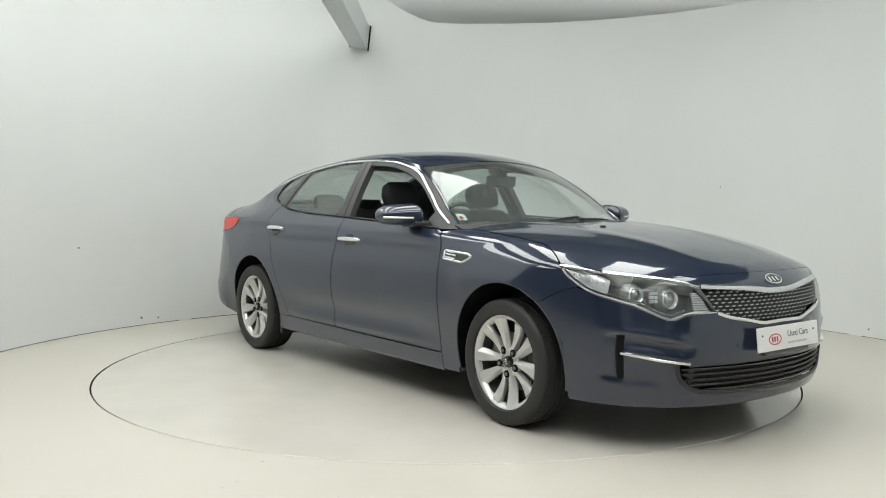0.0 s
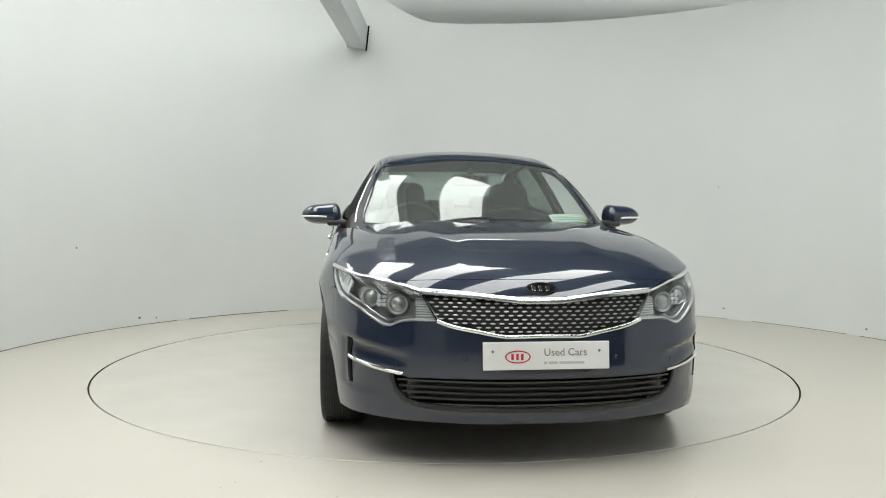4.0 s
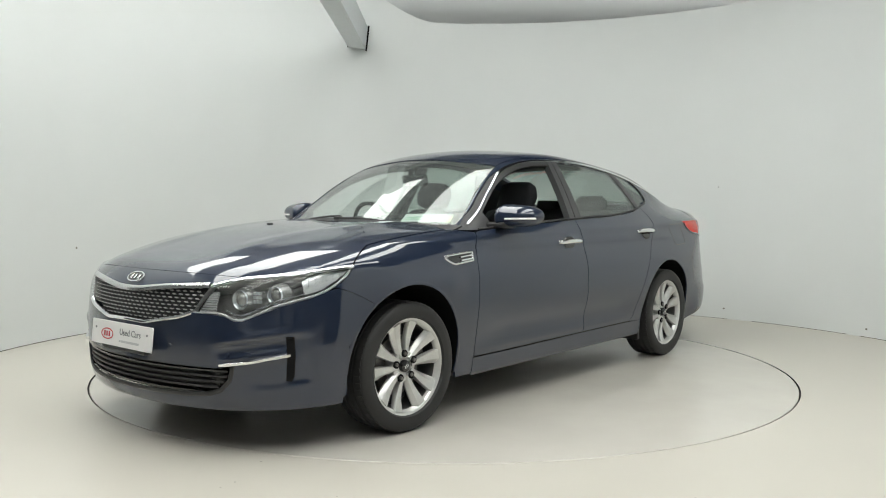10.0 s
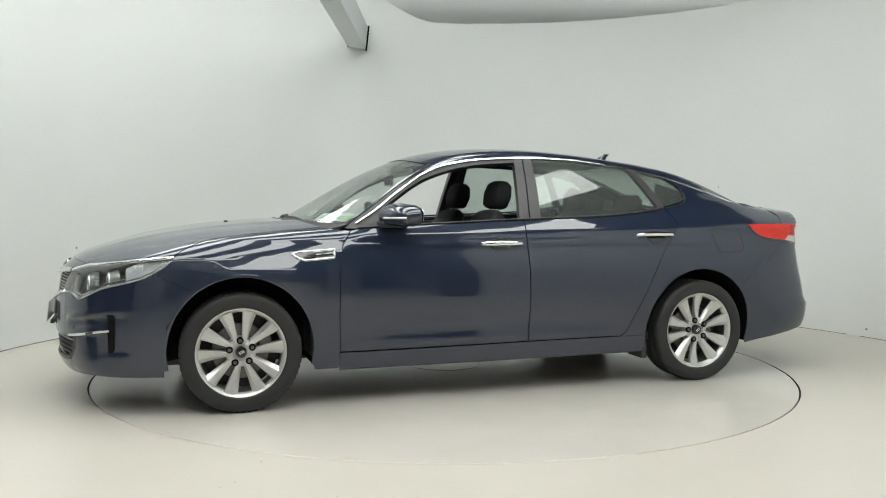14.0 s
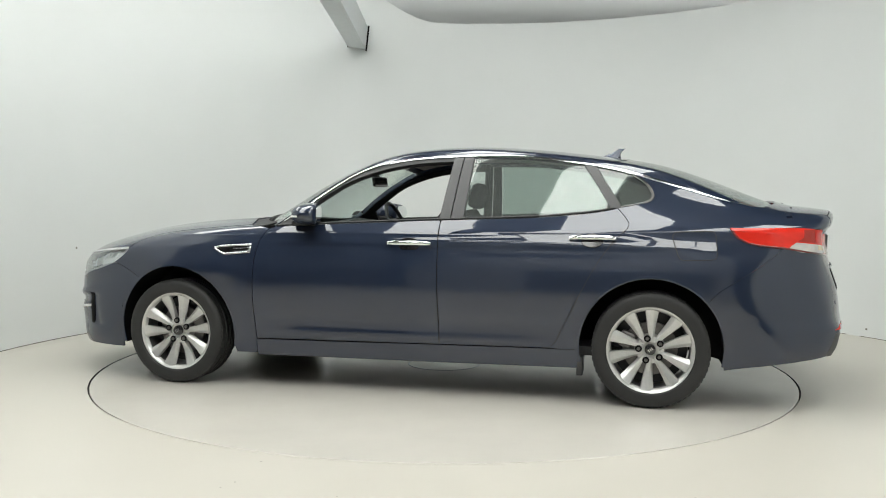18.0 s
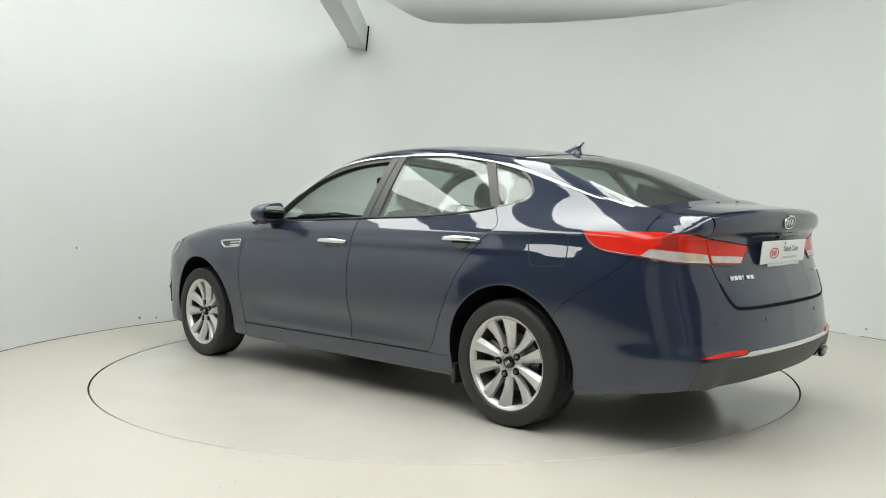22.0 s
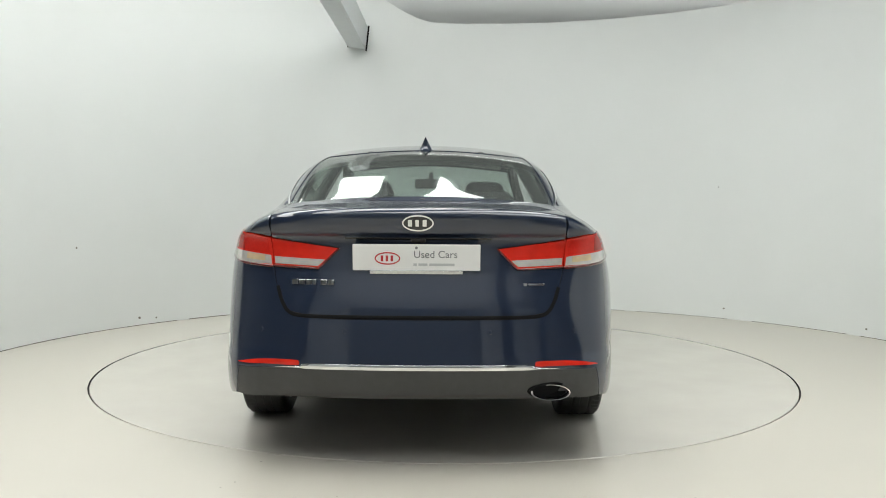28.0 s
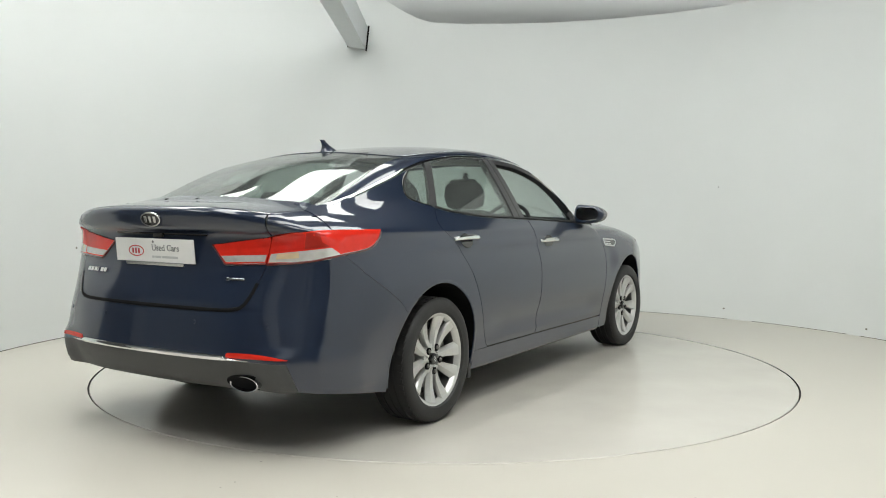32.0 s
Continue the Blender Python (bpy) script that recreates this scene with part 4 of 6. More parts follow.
def number_board(m, w, h, parent, caps=((-0.22, 0.018), (0.218, 0.018))):
    bm = bmesh.new()
    box(bm, (-w / 2, -h / 2, -0.006), (w / 2, h / 2, 0), 0.0025)
    ob = part("number_board", bm, PLATE, parent, "white dealer board with grey words and a red oval")
    ob.matrix_basis = m
    bm = bmesh.new()
    oval(bm, 0.052, 0.026, 0.005, 0.0012)
    for x in (-0.022, -0.002, 0.018):
        box(bm, (x - 0.005, -0.012, 0), (x + 0.005, 0.012, 0.0012))
    part("board_emblem", bm, PRINTRED, ob).matrix_basis = pose(-0.118, -0.004, 0.0004)
    words("Used Cars", 0.042, pose(-0.012, 0.012, 0.0008), ob, PRINTGREY)
    bm = bmesh.new()
    for x0, x1 in ((-0.012, 0.002), (0.008, 0.045), (0.052, 0.155)):
        box(bm, (x0, -0.034, 0), (x1, -0.024, 0.001))
    part("small_print", bm, PRINTPALE, ob)
    for x, y in caps:
        bm = bmesh.new()
        bmesh.ops.create_cone(bm, cap_ends=True, segments=12, radius1=0.006, radius2=0.005, depth=0.003, matrix=pose(x, y, 0.001))
        part("screw_cap", bm, PRINTGREY, ob)
    return ob


number_board(facing(Vector((2.447, 0.006, 0.492)), (1, 0, 0.10)), 0.52, 0.112, bumper)
bm = bmesh.new()
box(bm, (-0.18, -0.012, -0.02), (0.18, 0.012, 0.0), 0.003)
part("plate_holder", bm, GREYPLASTIC, bumper).matrix_basis = facing(Vector((2.438, 0.006, 0.428)), (1, 0, 0.10))
number_board(facing(Vector((-2.360, 0.006, 0.880)), (-1, 0, -0.10)), 0.52, 0.108, boot, ((0.0, 0.040),))
bm = bmesh.new()
box(bm, (-0.19, -0.008, -0.02), (0.19, 0.008, 0.0), 0.003)
part("plate_holder", bm, SATIN, boot).matrix_basis = facing(Vector((-2.360, 0.006, 0.820)), (-1, 0, -0.10))
p, n = spot("front", (0.0, 0.752), lower, 0.001)
badge(facing(p, n), 0.064, 0.031, bumper, CHROME, GLOSSBLACK)
p, n = spot("rear", (0.0, 1.022), whole, 0.002)
badge(facing(p, n), 0.064, 0.034, boot, CHROME, GLOSSBLACK)
# model name and side script as plain bright bars
p, n = spot("rear", (0.44, 0.775), lower, 0.001)
m = facing(p, n)
for k in range(6):
    x = -0.078 + k * 0.0305
    bm = bmesh.new()
    box(bm, (x, -0.010, 0), (x + (0.0255 if k != 3 else 0.010), 0.010, 0.004), 0.0008)
    part("name_bar", bm, CHROME, boot).matrix_basis = m
p, n = spot("rear", (-0.475, 0.770), lower, 0.001)
for x0, x1, h in ((-0.045, -0.030, 0.006), (-0.024, 0.045, 0.004)):
    bm = bmesh.new()
    box(bm, (x0, -h, 0), (x1, h, 0.003), 0.0008)
    part("script_bar", bm, CHROME, boot).matrix_basis = facing(p, n)

# grille: black pocket, bright frame, staggered fins
grille_half = grille_low + grille_top
grille = skin("grille", car, BLACK, [("nose", both(grille_half))], F=lower, gap=-0.008, lift=-0.035, thick=0.006, label="black mesh grille with bright fins in a chrome frame")
line = [q for q in grille_top[::-1]]
full = [(-u, v) for u, v in rounded(line, 4)[::-1]][:-1] + rounded(line, 4)
strip("grille_chrome", grille, SATIN, "nose", full, 0.026, 0.010, F=lower)
line = rounded(grille_low, 4)
full = [(-u, v) for u, v in line[::-1]][:-1] + line
strip("grille_chrome", grille, CHROME, "nose", full, 0.017, 0.010, F=lower)
# mesh wires
top_v = lambda y: float(np.interp(abs(y), [0, 0.08, 0.14, 0.30, 0.482], [0.705, 0.706, 0.712, 0.728, 0.738]))
low_v = lambda y: float(np.interp(abs(y), [0, 0.16, 0.26, 0.36, 0.425, 0.482], [0.566, 0.564, 0.582, 0.600, 0.622, 0.735]))
fin_me = None
rows_n = 11
for r in range(rows_n):
    pts = []
    for k in range(79):
        y = -0.4875 + 0.0125 * k
        v = 0.566 + 0.0165 * r + (0.0035 if k % 2 else -0.0035)
        if low_v(y) + 0.006 < v < top_v(y) - 0.004:
            pts.append((y, v))
    if len(pts) > 3:
        P = cast(lower, "front", pts)
        N = slope(lower, P)
        segs = [[]]
        for i, q in enumerate(pts):
            if segs[-1] and q[0] - pts[segs[-1][-1]][0] > 0.02:
                segs.append([])
            segs[-1].append(i)
        for sg in segs:
            if len(sg) > 1:
                bm = bmesh.new()
                tube(bm, [P[i] - N[i] * 0.018 for i in sg], 0.0028, 5)
                part("grille_wire", bm, WIRE, grille)
    for k in range(27):
        y = -0.4875 + 0.0375 * (k + (0.5 if r % 2 else 0))
        v = 0.566 + 0.0165 * r
        if low_v(y) + 0.010 < v < top_v(y) - 0.008:
            if fin_me is None:
                bm = bmesh.new()
                vs = [bm.verts.new(c) for c in ((-0.0120, -0.001, 0), (0, -0.0034, 0), (0.0120, -0.001, 0), (0.009, 0.0018, 0), (0, 0.0026, 0), (-0.009, 0.0018, 0))]
                up = [bm.verts.new((v_.co.x * 0.8, v_.co.y * 0.7 + 0.0005, 0.006)) for v_ in vs]
                bm.faces.new(up)
                for i in range(6):
                    bm.faces.new((vs[i], vs[(i + 1) % 6], up[(i + 1) % 6], up[i]))
                fin_me = bpy.data.meshes.new("grille_fin")
                bm.to_mesh(fin_me)
                bm.free()
                fin_me.materials.append(FIN)
            p, n = spot("front", (y, v), lower, -0.016)
            o = new("grille_fin", fin_me)
            o.parent = grille
            o.matrix_basis = facing(p, (n + Vector((0, 0, 0.35))).normalized())

# lower intake: pocket, five slats
intake_poly = both(intake)
low_intake = skin("lower_intake", car, BLACK, [("nose", intake_poly)], F=lower, gap=-0.006, lift=-0.05, thick=0.006, label="black lower air intake with slats")
for k, z in enumerate((0.374, 0.349, 0.325, 0.301, 0.278)):
    half = float(np.interp(z, [0.26, 0.29, 0.335, 0.385], [0.40, 0.545, 0.588, 0.60])) - 0.01
    pts = [(y, z) for y in np.linspace(-half, half, 31)]
    P = cast(lower, "front", pts)
    N = slope(lower, P)
    bm = bmesh.new()
    ribbon(bm, P - N * 0.022, N, 0.012, 0.014)
    part("slat", bm, GLOSSBLACK if k in (0, 4) else BLACK, low_intake)
for sgn in (1, -1):
    edge = [(sgn * u, v) for u, v in intake[3:]]
    strip("intake_edge", low_intake, BLACK, "nose", dense(edge, 0.03), 0.02, 0.004, F=lower, lift=-0.002)

# bumper side pockets, their shaded depth painted as a dark patch, with bright blades
for s in (1, -1):
    pk = flat("nose", cast(lower, "side", [(2.084, 0.523), (2.077, 0.44), (2.080, 0.350), (2.090, 0.328), (2.112, 0.332), (2.112, 0.43), (2.118, 0.523)]))
    pk = [(s * u, v) for u, v in pk]
    skin("pocket_shade", bumper, GAP, [("nose", pk)], F=lower, gap=0.0, lift=0.004, thick=0.006, cell=0.012)
    blade = carry(lower, [(s * y, z) for y, z in ((0.560, 0.402), (0.62, 0.410), (0.68, 0.421), (0.735, 0.434), (0.775, 0.444))], "front", "nose")
    strip("bumper_blade", bumper, CHROME, "nose", dense(blade, 0.03), 0.017, 0.012, F=lower, label="bright chrome blade")

# headlamps
for s in (1, -1):
    ol = [(s * u, v) for u, v in headlamp_outline]
    lamp = skin("headlamp", car, LENS, [("nose", ol)], F=lower, gap=0.002, lift=0.0, thick=0.003, cell=0.03, label="clear headlamp with twin round projectors")
    skin("lamp_housing", lamp, LAMPBLACK, [("nose", ol)], F=lower, gap=0.0, lift=-0.088, thick=0.004, cell=0.03)
    skirt("lamp_wall", lamp, LAMPGREY, "nose", ol, 0.09, lower, -0.004)
    edge = [(s * u, v) for u, v in lampside + lampfront]
    strip("lamp_trim", lamp, LIGHTBAR, "nose", dense(rounded([(u, v + 0.007) for u, v in edge], 3), 0.02), 0.010, 0.006, F=lower, lift=-0.010, label="pale daytime light strip")
    strip("lamp_lower_lip", lamp, SATIN, "nose", [(u, v + 0.027) for u, v in dense(rounded(edge[2:-2], 3), 0.02)], 0.008, 0.005, F=lower, lift=-0.026)
    edge = [(s * u, v) for u, v in lamptop]
    strip("lamp_brow", lamp, CHROME, "nose", dense(rounded([(u, v - 0.004) for u, v in edge], 3), 0.02), 0.016, 0.006, F=lower, lift=0.0005)
    for (y, z), r in (((0.608, 0.690), 0.041), ((0.733, 0.714), 0.039)):
        p, n = spot("front", (s * y, z), lower, -0.060)
        m = facing(p, Vector((0.95, s * 0.16, 0.02)))
        bm = bmesh.new()
        lathe(bm, [(r * 1.06, -0.03), (r * 1.06, 0.0), (r * 1.0, 0.007), (r * 0.88, 0.002), (r * 0.80, -0.010)], 36, pose(0, 0, 0, 90))
        o = smooth(part("projector_ring", bm, REFLECT, lamp))
        o.matrix_basis = m
        bm = bmesh.new()
        lathe(bm, [(0.0001, 0.010), (r * 0.3, 0.008), (r * 0.6, 0.002), (r * 0.82, -0.010)], 32, pose(0, 0, 0, 90))
        o = smooth(part("projector_lens", bm, PROJECTOR, lamp))
        o.matrix_basis = m
        bm = bmesh.new()
        lathe(bm, [(r * 1.05, 0.0), (r * 1.25, -0.012), (r * 1.45, -0.045)], 32, pose(0, 0, 0, 90))
        o = smooth(part("projector_shroud", bm, LAMPGREY, lamp))
        o.matrix_basis = m
    # small box between the projectors
    p, n = spot("front", (s * 0.676, 0.701), lower, -0.050)
    bm = bmesh.new()
    for k in range(3):
        for j in range(2):
            box(bm, (-0.02 + 0.022 * j, -0.026 + 0.018 * k, -0.01), (-0.002 + 0.022 * j, -0.012 + 0.018 * k, 0.004), 0.002)
    part("position_light", bm, REFLECT, lamp).matrix_basis = facing(p, Vector((0.95, s * 0.3, 0.02)))
    # ribbed indicator at the inner end, bright bowl at the outer end
    for k in range(9):
        zz = 0.630 + 0.011 * k
        pts = [(s * y, zz) for y in np.linspace(0.444 + 0.0055 * k, 0.520, 6)]
        strip("lamp_rib", lamp, LIGHTBAR, "front", pts, 0.008, 0.006, F=lower, lift=-0.034)
    bowl = [(s * u, v) for u, v in flat("nose", cast(lower, "side", [(1.812, 0.806), (1.86, 0.772), (1.95, 0.722), (2.03, 0.700), (2.03, 0.768), (1.97, 0.794), (1.89, 0.803)]))]
    skin("lamp_bowl", lamp, LIGHTBAR, [("nose", bowl)], F=lower, gap=0.0, lift=-0.020, thick=0.004, cell=0.03)
    for k in range(6):
        x = 1.868 + 0.028 * k
        rib = [(x - 0.010 * f, 0.768 - 0.20 * (x - 1.868) + (0.026 + 0.12 * (x - 1.868)) * f) for f in (0, 0.5, 1)]
        strip("bowl_rib", lamp, LIGHTBAR, "side", rib, 0.004, 0.003, F=lower, lift=-0.018, mirror=s < 0)

# rear lamps
for s in (1, -1):
    ol = [(s * u, v) for u, v in taillamp_outline]
    tl = skin("rear_lamp", car, REDLENS, [("stern", ol)], F=whole, gap=0.0015, lift=0.004, thick=0.02, cell=0.025, label="red and clear wrap-round rear lamp")
    win = flat("stern", cast(whole, "side", [(-2.045, 0.8735), (-2.11, 0.855)])) + carry(whole, [(0.74, 0.850), (0.66, 0.846), (0.609, 0.844), (0.615, 0.880), (0.68, 0.888), (0.737, 0.895)], "rear", "stern") + flat("stern", cast(whole, "side", [(-2.088, 0.906)]))
    skin("clear_lens", tl, CLEARTAIL, [("stern", [(s * u, v) for u, v in win])], F=whole, gap=0.0, lift=0.0055, thick=0.004, cell=0.025)
    am = carry(whole, [(s * y, z) for y, z in ((0.640, 0.881), (0.722, 0.890), (0.726, 0.864), (0.640, 0.857))], "rear", "stern")
    skin("amber_bulb_window", tl, AMBER, [("stern", am)], F=whole, gap=0.0, lift=0.0065, thick=0.003, cell=0.03)
    dusk = flat("stern", cast(whole, "side", [(-2.096, 0.911), (-2.128, 0.930), (-2.132, 0.972)])) + carry(whole, [(0.745, 0.971), (0.740, 0.902)], "rear", "stern")
    skin("smoked_lens", tl, SMOKE, [("stern", [(s * u, v) for u, v in dusk])], F=whole, gap=0.0, lift=0.0055, thick=0.004, cell=0.025)
    dusk = carry(whole, [(0.737, 0.902), (0.742, 0.970), (0.70, 0.964), (0.632, 0.949), (0.622, 0.888), (0.68, 0.895)], "rear", "stern")
    skin("inner_lens", tl, DEEPRED, [("stern", [(s * u, v) for u, v in dusk])], F=whole, gap=0.0, lift=0.0055, thick=0.004, cell=0.025)
    rimline = [(s * u, v) for u, v in tail_side[1:] + tl_rear_low]
    strip("lamp_edge", tl, LAMPEDGE, "stern", dense(rimline, 0.03), 0.010, 0.004, F=whole, lift=0.003)
    inner = [(0.613, 0.9525), (0.325, 0.914), (0.408, 0.829), (0.598, 0.837)]
    inner = [(s * y, z) for y, z in dense(inner, 0.04, True)]
    il = skin("boot_lamp", boot, REDLENS, [("rear", inner)], F=whole, gap=0.001, lift=0.004, thick=0.02, cell=0.03, label="red and clear lamp in the boot lid")
    skin("clear_lens", il, CLEARTAIL, [("rear", [(s * y, z) for y, z in dense([(0.597, 0.876), (0.381, 0.866), (0.411, 0.840), (0.594, 0.847)], 0.04, True)])], F=whole, gap=0.0, lift=0.0055, thick=0.004, cell=0.03)
    strip("lamp_edge", il, LAMPEDGE, "rear", [(s * y, z) for y, z in dense([(0.325, 0.913), (0.408, 0.830), (0.598, 0.838)], 0.03)], 0.008, 0.004, F=whole, lift=0.003)
    # red reflector and bright strip on the bumper
    rf = carry(lower, [(s * y, z) for y, z in rounded([(0.478, 0.446), (0.480, 0.460), (0.495, 0.4635), (0.58, 0.464), (0.66, 0.459), (0.715, 0.450), (0.742, 0.441), (0.62, 0.443), (0.50, 0.443), (0.478, 0.446)], 3)[:-1]], "rear", "stern")
    skin("reflector", rear_bumper, REDLENS, [("stern", rf)], F=lower, gap=0.0, lift=0.003, thick=0.008, cell=0.02, label="red reflector")
span = np.linspace(-0.58, 0.58, 47)
ln = carry(lower, [(y, (0.440 if abs(y) < 0.47 else 0.4355) - 0.004 * max(0, abs(y) - 0.5) / 0.25) for y in span], "rear", "stern")
strip("rear_chrome", rear_bumper, CHROME, "stern", ln, [0.022 if abs(y) < 0.47 else 0.009 * min(1, (0.60 - abs(y)) * 9) for y in span], 0.006, F=lower, label="thin chrome strip over the valance")
# dark joint under the boot lid
lidline = rounded([(0.0, 0.6395), (0.30, 0.6395), (0.46, 0.641), (0.524, 0.654), (0.558, 0.698), (0.579, 0.757)], 3)
strip("boot_joint", boot, GAP, "rear", dense([(-y, z) for y, z in lidline[::-1]][:-1] + lidline, 0.025), 0.015, 0.002, F=lower, lift=0.001)
# black strip painting the shade under the lip over the board, and boot release
ln = [(y, 0.957) for y in np.linspace(-0.30, 0.30, 13)]
strip("lip_shade", boot, GLOSSBLACK, "rear", ln, 0.012, 0.004, F=whole)
bm = bmesh.new()
box(bm, (-0.03, -0.008, 0), (0.03, 0.008, 0.012), 0.003)
p, n = spot("rear", (0.0, 0.95), whole)
part("boot_release", bm, BLACK, boot).matrix_basis = facing(p, n)
# exhaust; dark ovals stand in for shade in the pipe and its cut-out
bm = bmesh.new()
lathe(bm, [(0.029, 0.05), (0.0325, 0.05), (0.0355, 0.0), (0.0378, -0.004), (0.0384, -0.008), (0.0378, -0.0095), (0.0352, -0.0088), (0.0346, -0.006), (0.031, 0.08)], 64)
bmesh.ops.recalc_face_normals(bm, faces=bm.faces)
ex = smooth(part("exhaust_tip", bm, SATIN, car, "oval chrome exhaust tip"))
ex.matrix_basis = Matrix.Translation((-2.352, -0.547, 0.330)) @ pose(0, 0, 0, 0, 0, -90) @ Matrix.Diagonal((2.12, 1, 0.86, 1))
bm = bmesh.new()
full_oval(bm, 0.066, 0.0265, 0.001)
part("pipe_shade", bm, GAP, ex).matrix_basis = ex.matrix_basis.inverted() @ facing(Vector((-2.325, -0.547, 0.330)), (-1, 0, 0))
bm = bmesh.new()
full_oval(bm, 0.100, 0.040, 0.0015)
p, n = spot("rear", (-0.55, 0.335), lower, 0.001)
part("cutout_shade", bm, GAP, car).matrix_basis = facing(p, n)

# parking sensors, flush in both bumpers
for view, spots, owner in (("front", ((0.590, 0.446), (0.314, 0.472)), bumper), ("rear", ((0.645, 0.580), (0.295, 0.582)), rear_bumper)):
    for y, z in spots:
        for s in (1, -1):
            bm = bmesh.new()
            lathe(bm, [(0.0001, 0.0022), (0.0068, 0.0018), (0.0076, 0.0006), (0.0094, 0.0012), (0.0104, -0.002)], 20, pose(0, 0, 0, 90))
            bmesh.ops.recalc_face_normals(bm, faces=bm.faces)
            p, n = spot(view, (s * y, z), lower, 0.0006)
            smooth(part("parking_sensor", bm, PAINT, owner), 40).matrix_basis = facing(p, n)
# small black block on the bonnet, blind caps at the roof's rear edge, rubber stops on the boot lid
for y in (-0.168,):
    bm = bmesh.new()
    box(bm, (-0.016, -0.011, -0.004), (0.016, 0.011, 0.007), 0.004)
    p, n = spot("top", (1.45, y), lower)
    part("bonnet_block", bm, BLACK, car).matrix_basis = facing(p, n, (1, 0, 0))
for y in (0.30, -0.30):
    bm = bmesh.new()
    box(bm, (-0.014, -0.007, -0.004), (0.014, 0.007, 0.002), 0.002)
    p, n = spot("top", (-1.165, y), cabin)
    part("roof_cap", bm, GLOSSBLACK, car).matrix_basis = facing(p, n, (1, 0, 0))
for y in (0.495, 0.205, -0.009):
    bm = bmesh.new()
    box(bm, (-0.010, -0.006, -0.004), (0.010, 0.006, 0.003), 0.002)
    p, n = spot("top", (-2.112, y), whole)
    part("rubber_stop", bm, BLACK, boot).matrix_basis = facing(p, n, (1, 0, 0))
# small service sticker in the corner of the windscreen
sticker = skin("windscreen_sticker", windscreen, PAPER, [("top", [(0.775, -0.655), (0.803, -0.616), (0.852, -0.626), (0.824, -0.665)])], F=cabin, gap=0.0, lift=-0.012, thick=0.001, cell=0.05, label="small white and red sticker")
skin("sticker_print", sticker, PRINTRED, [("top", [(0.800, -0.652), (0.812, -0.635), (0.836, -0.640), (0.824, -0.657)])], F=cabin, gap=0.0, lift=-0.0105, thick=0.001, cell=0.05)

# door handles, mirrors, vents
for x0, x1, z, doors in ((0.128, -0.130, 0.873, front_doors), (-0.905, -1.160, 0.911, rear_doors)):
    for s, door in zip((1, -1), doors):
        xm = (x0 + x1) / 2
        p, n = spot("side", (xm, z), whole)
        p.y, n.y = p.y * s, n.y * s
        m = facing(p, n)
        bm = bmesh.new()
        L = (x0 - x1) / 2
        pts = [Vector((L * k / 8, 0.003 * (1 - (k / 8) ** 2), 0.025 - 0.008 * (k / 8) ** 4 - (0.012 if abs(k) == 8 else 0))) for k in range(-8, 9)]
        rows = []
        for k, q in enumerate(pts):
            w = 0.013 * (1 - 0.35 * abs((k - 8) / 8) ** 4)
            rows.append([bm.verts.new(q + Vector((0, math.cos(a) * w, math.sin(a) * 0.0075))) for a in [2 * math.pi * i / 10 for i in range(10)]])
        for a, b in zip(rows, rows[1:]):
            for i in range(10):
                bm.faces.new((a[i], a[(i + 1) % 10], b[(i + 1) % 10], b[i]))
        bm.faces.new(rows[0][::-1])
        bm.faces.new(rows[-1])
        for k in (-1, 1):
            box(bm, (k * L * 0.86 - 0.016, -0.010, -0.004), (k * L * 0.86 + 0.016, 0.010, 0.019), 0.005)
        bmesh.ops.recalc_face_normals(bm, faces=bm.faces)
        o = smooth(part("door_handle", bm, CHROME, door, "chrome pull handle"))
        o.matrix_basis = m
        # black oval laid on the door as the shade in the handle's cup
        bm = bmesh.new()
        full_oval(bm, 0.060, 0.040, 0.004)
        c = part("cup_shade", bm, GLOSSBLACK, door)
        c.matrix_basis = m @ pose(0, -0.008, 0)

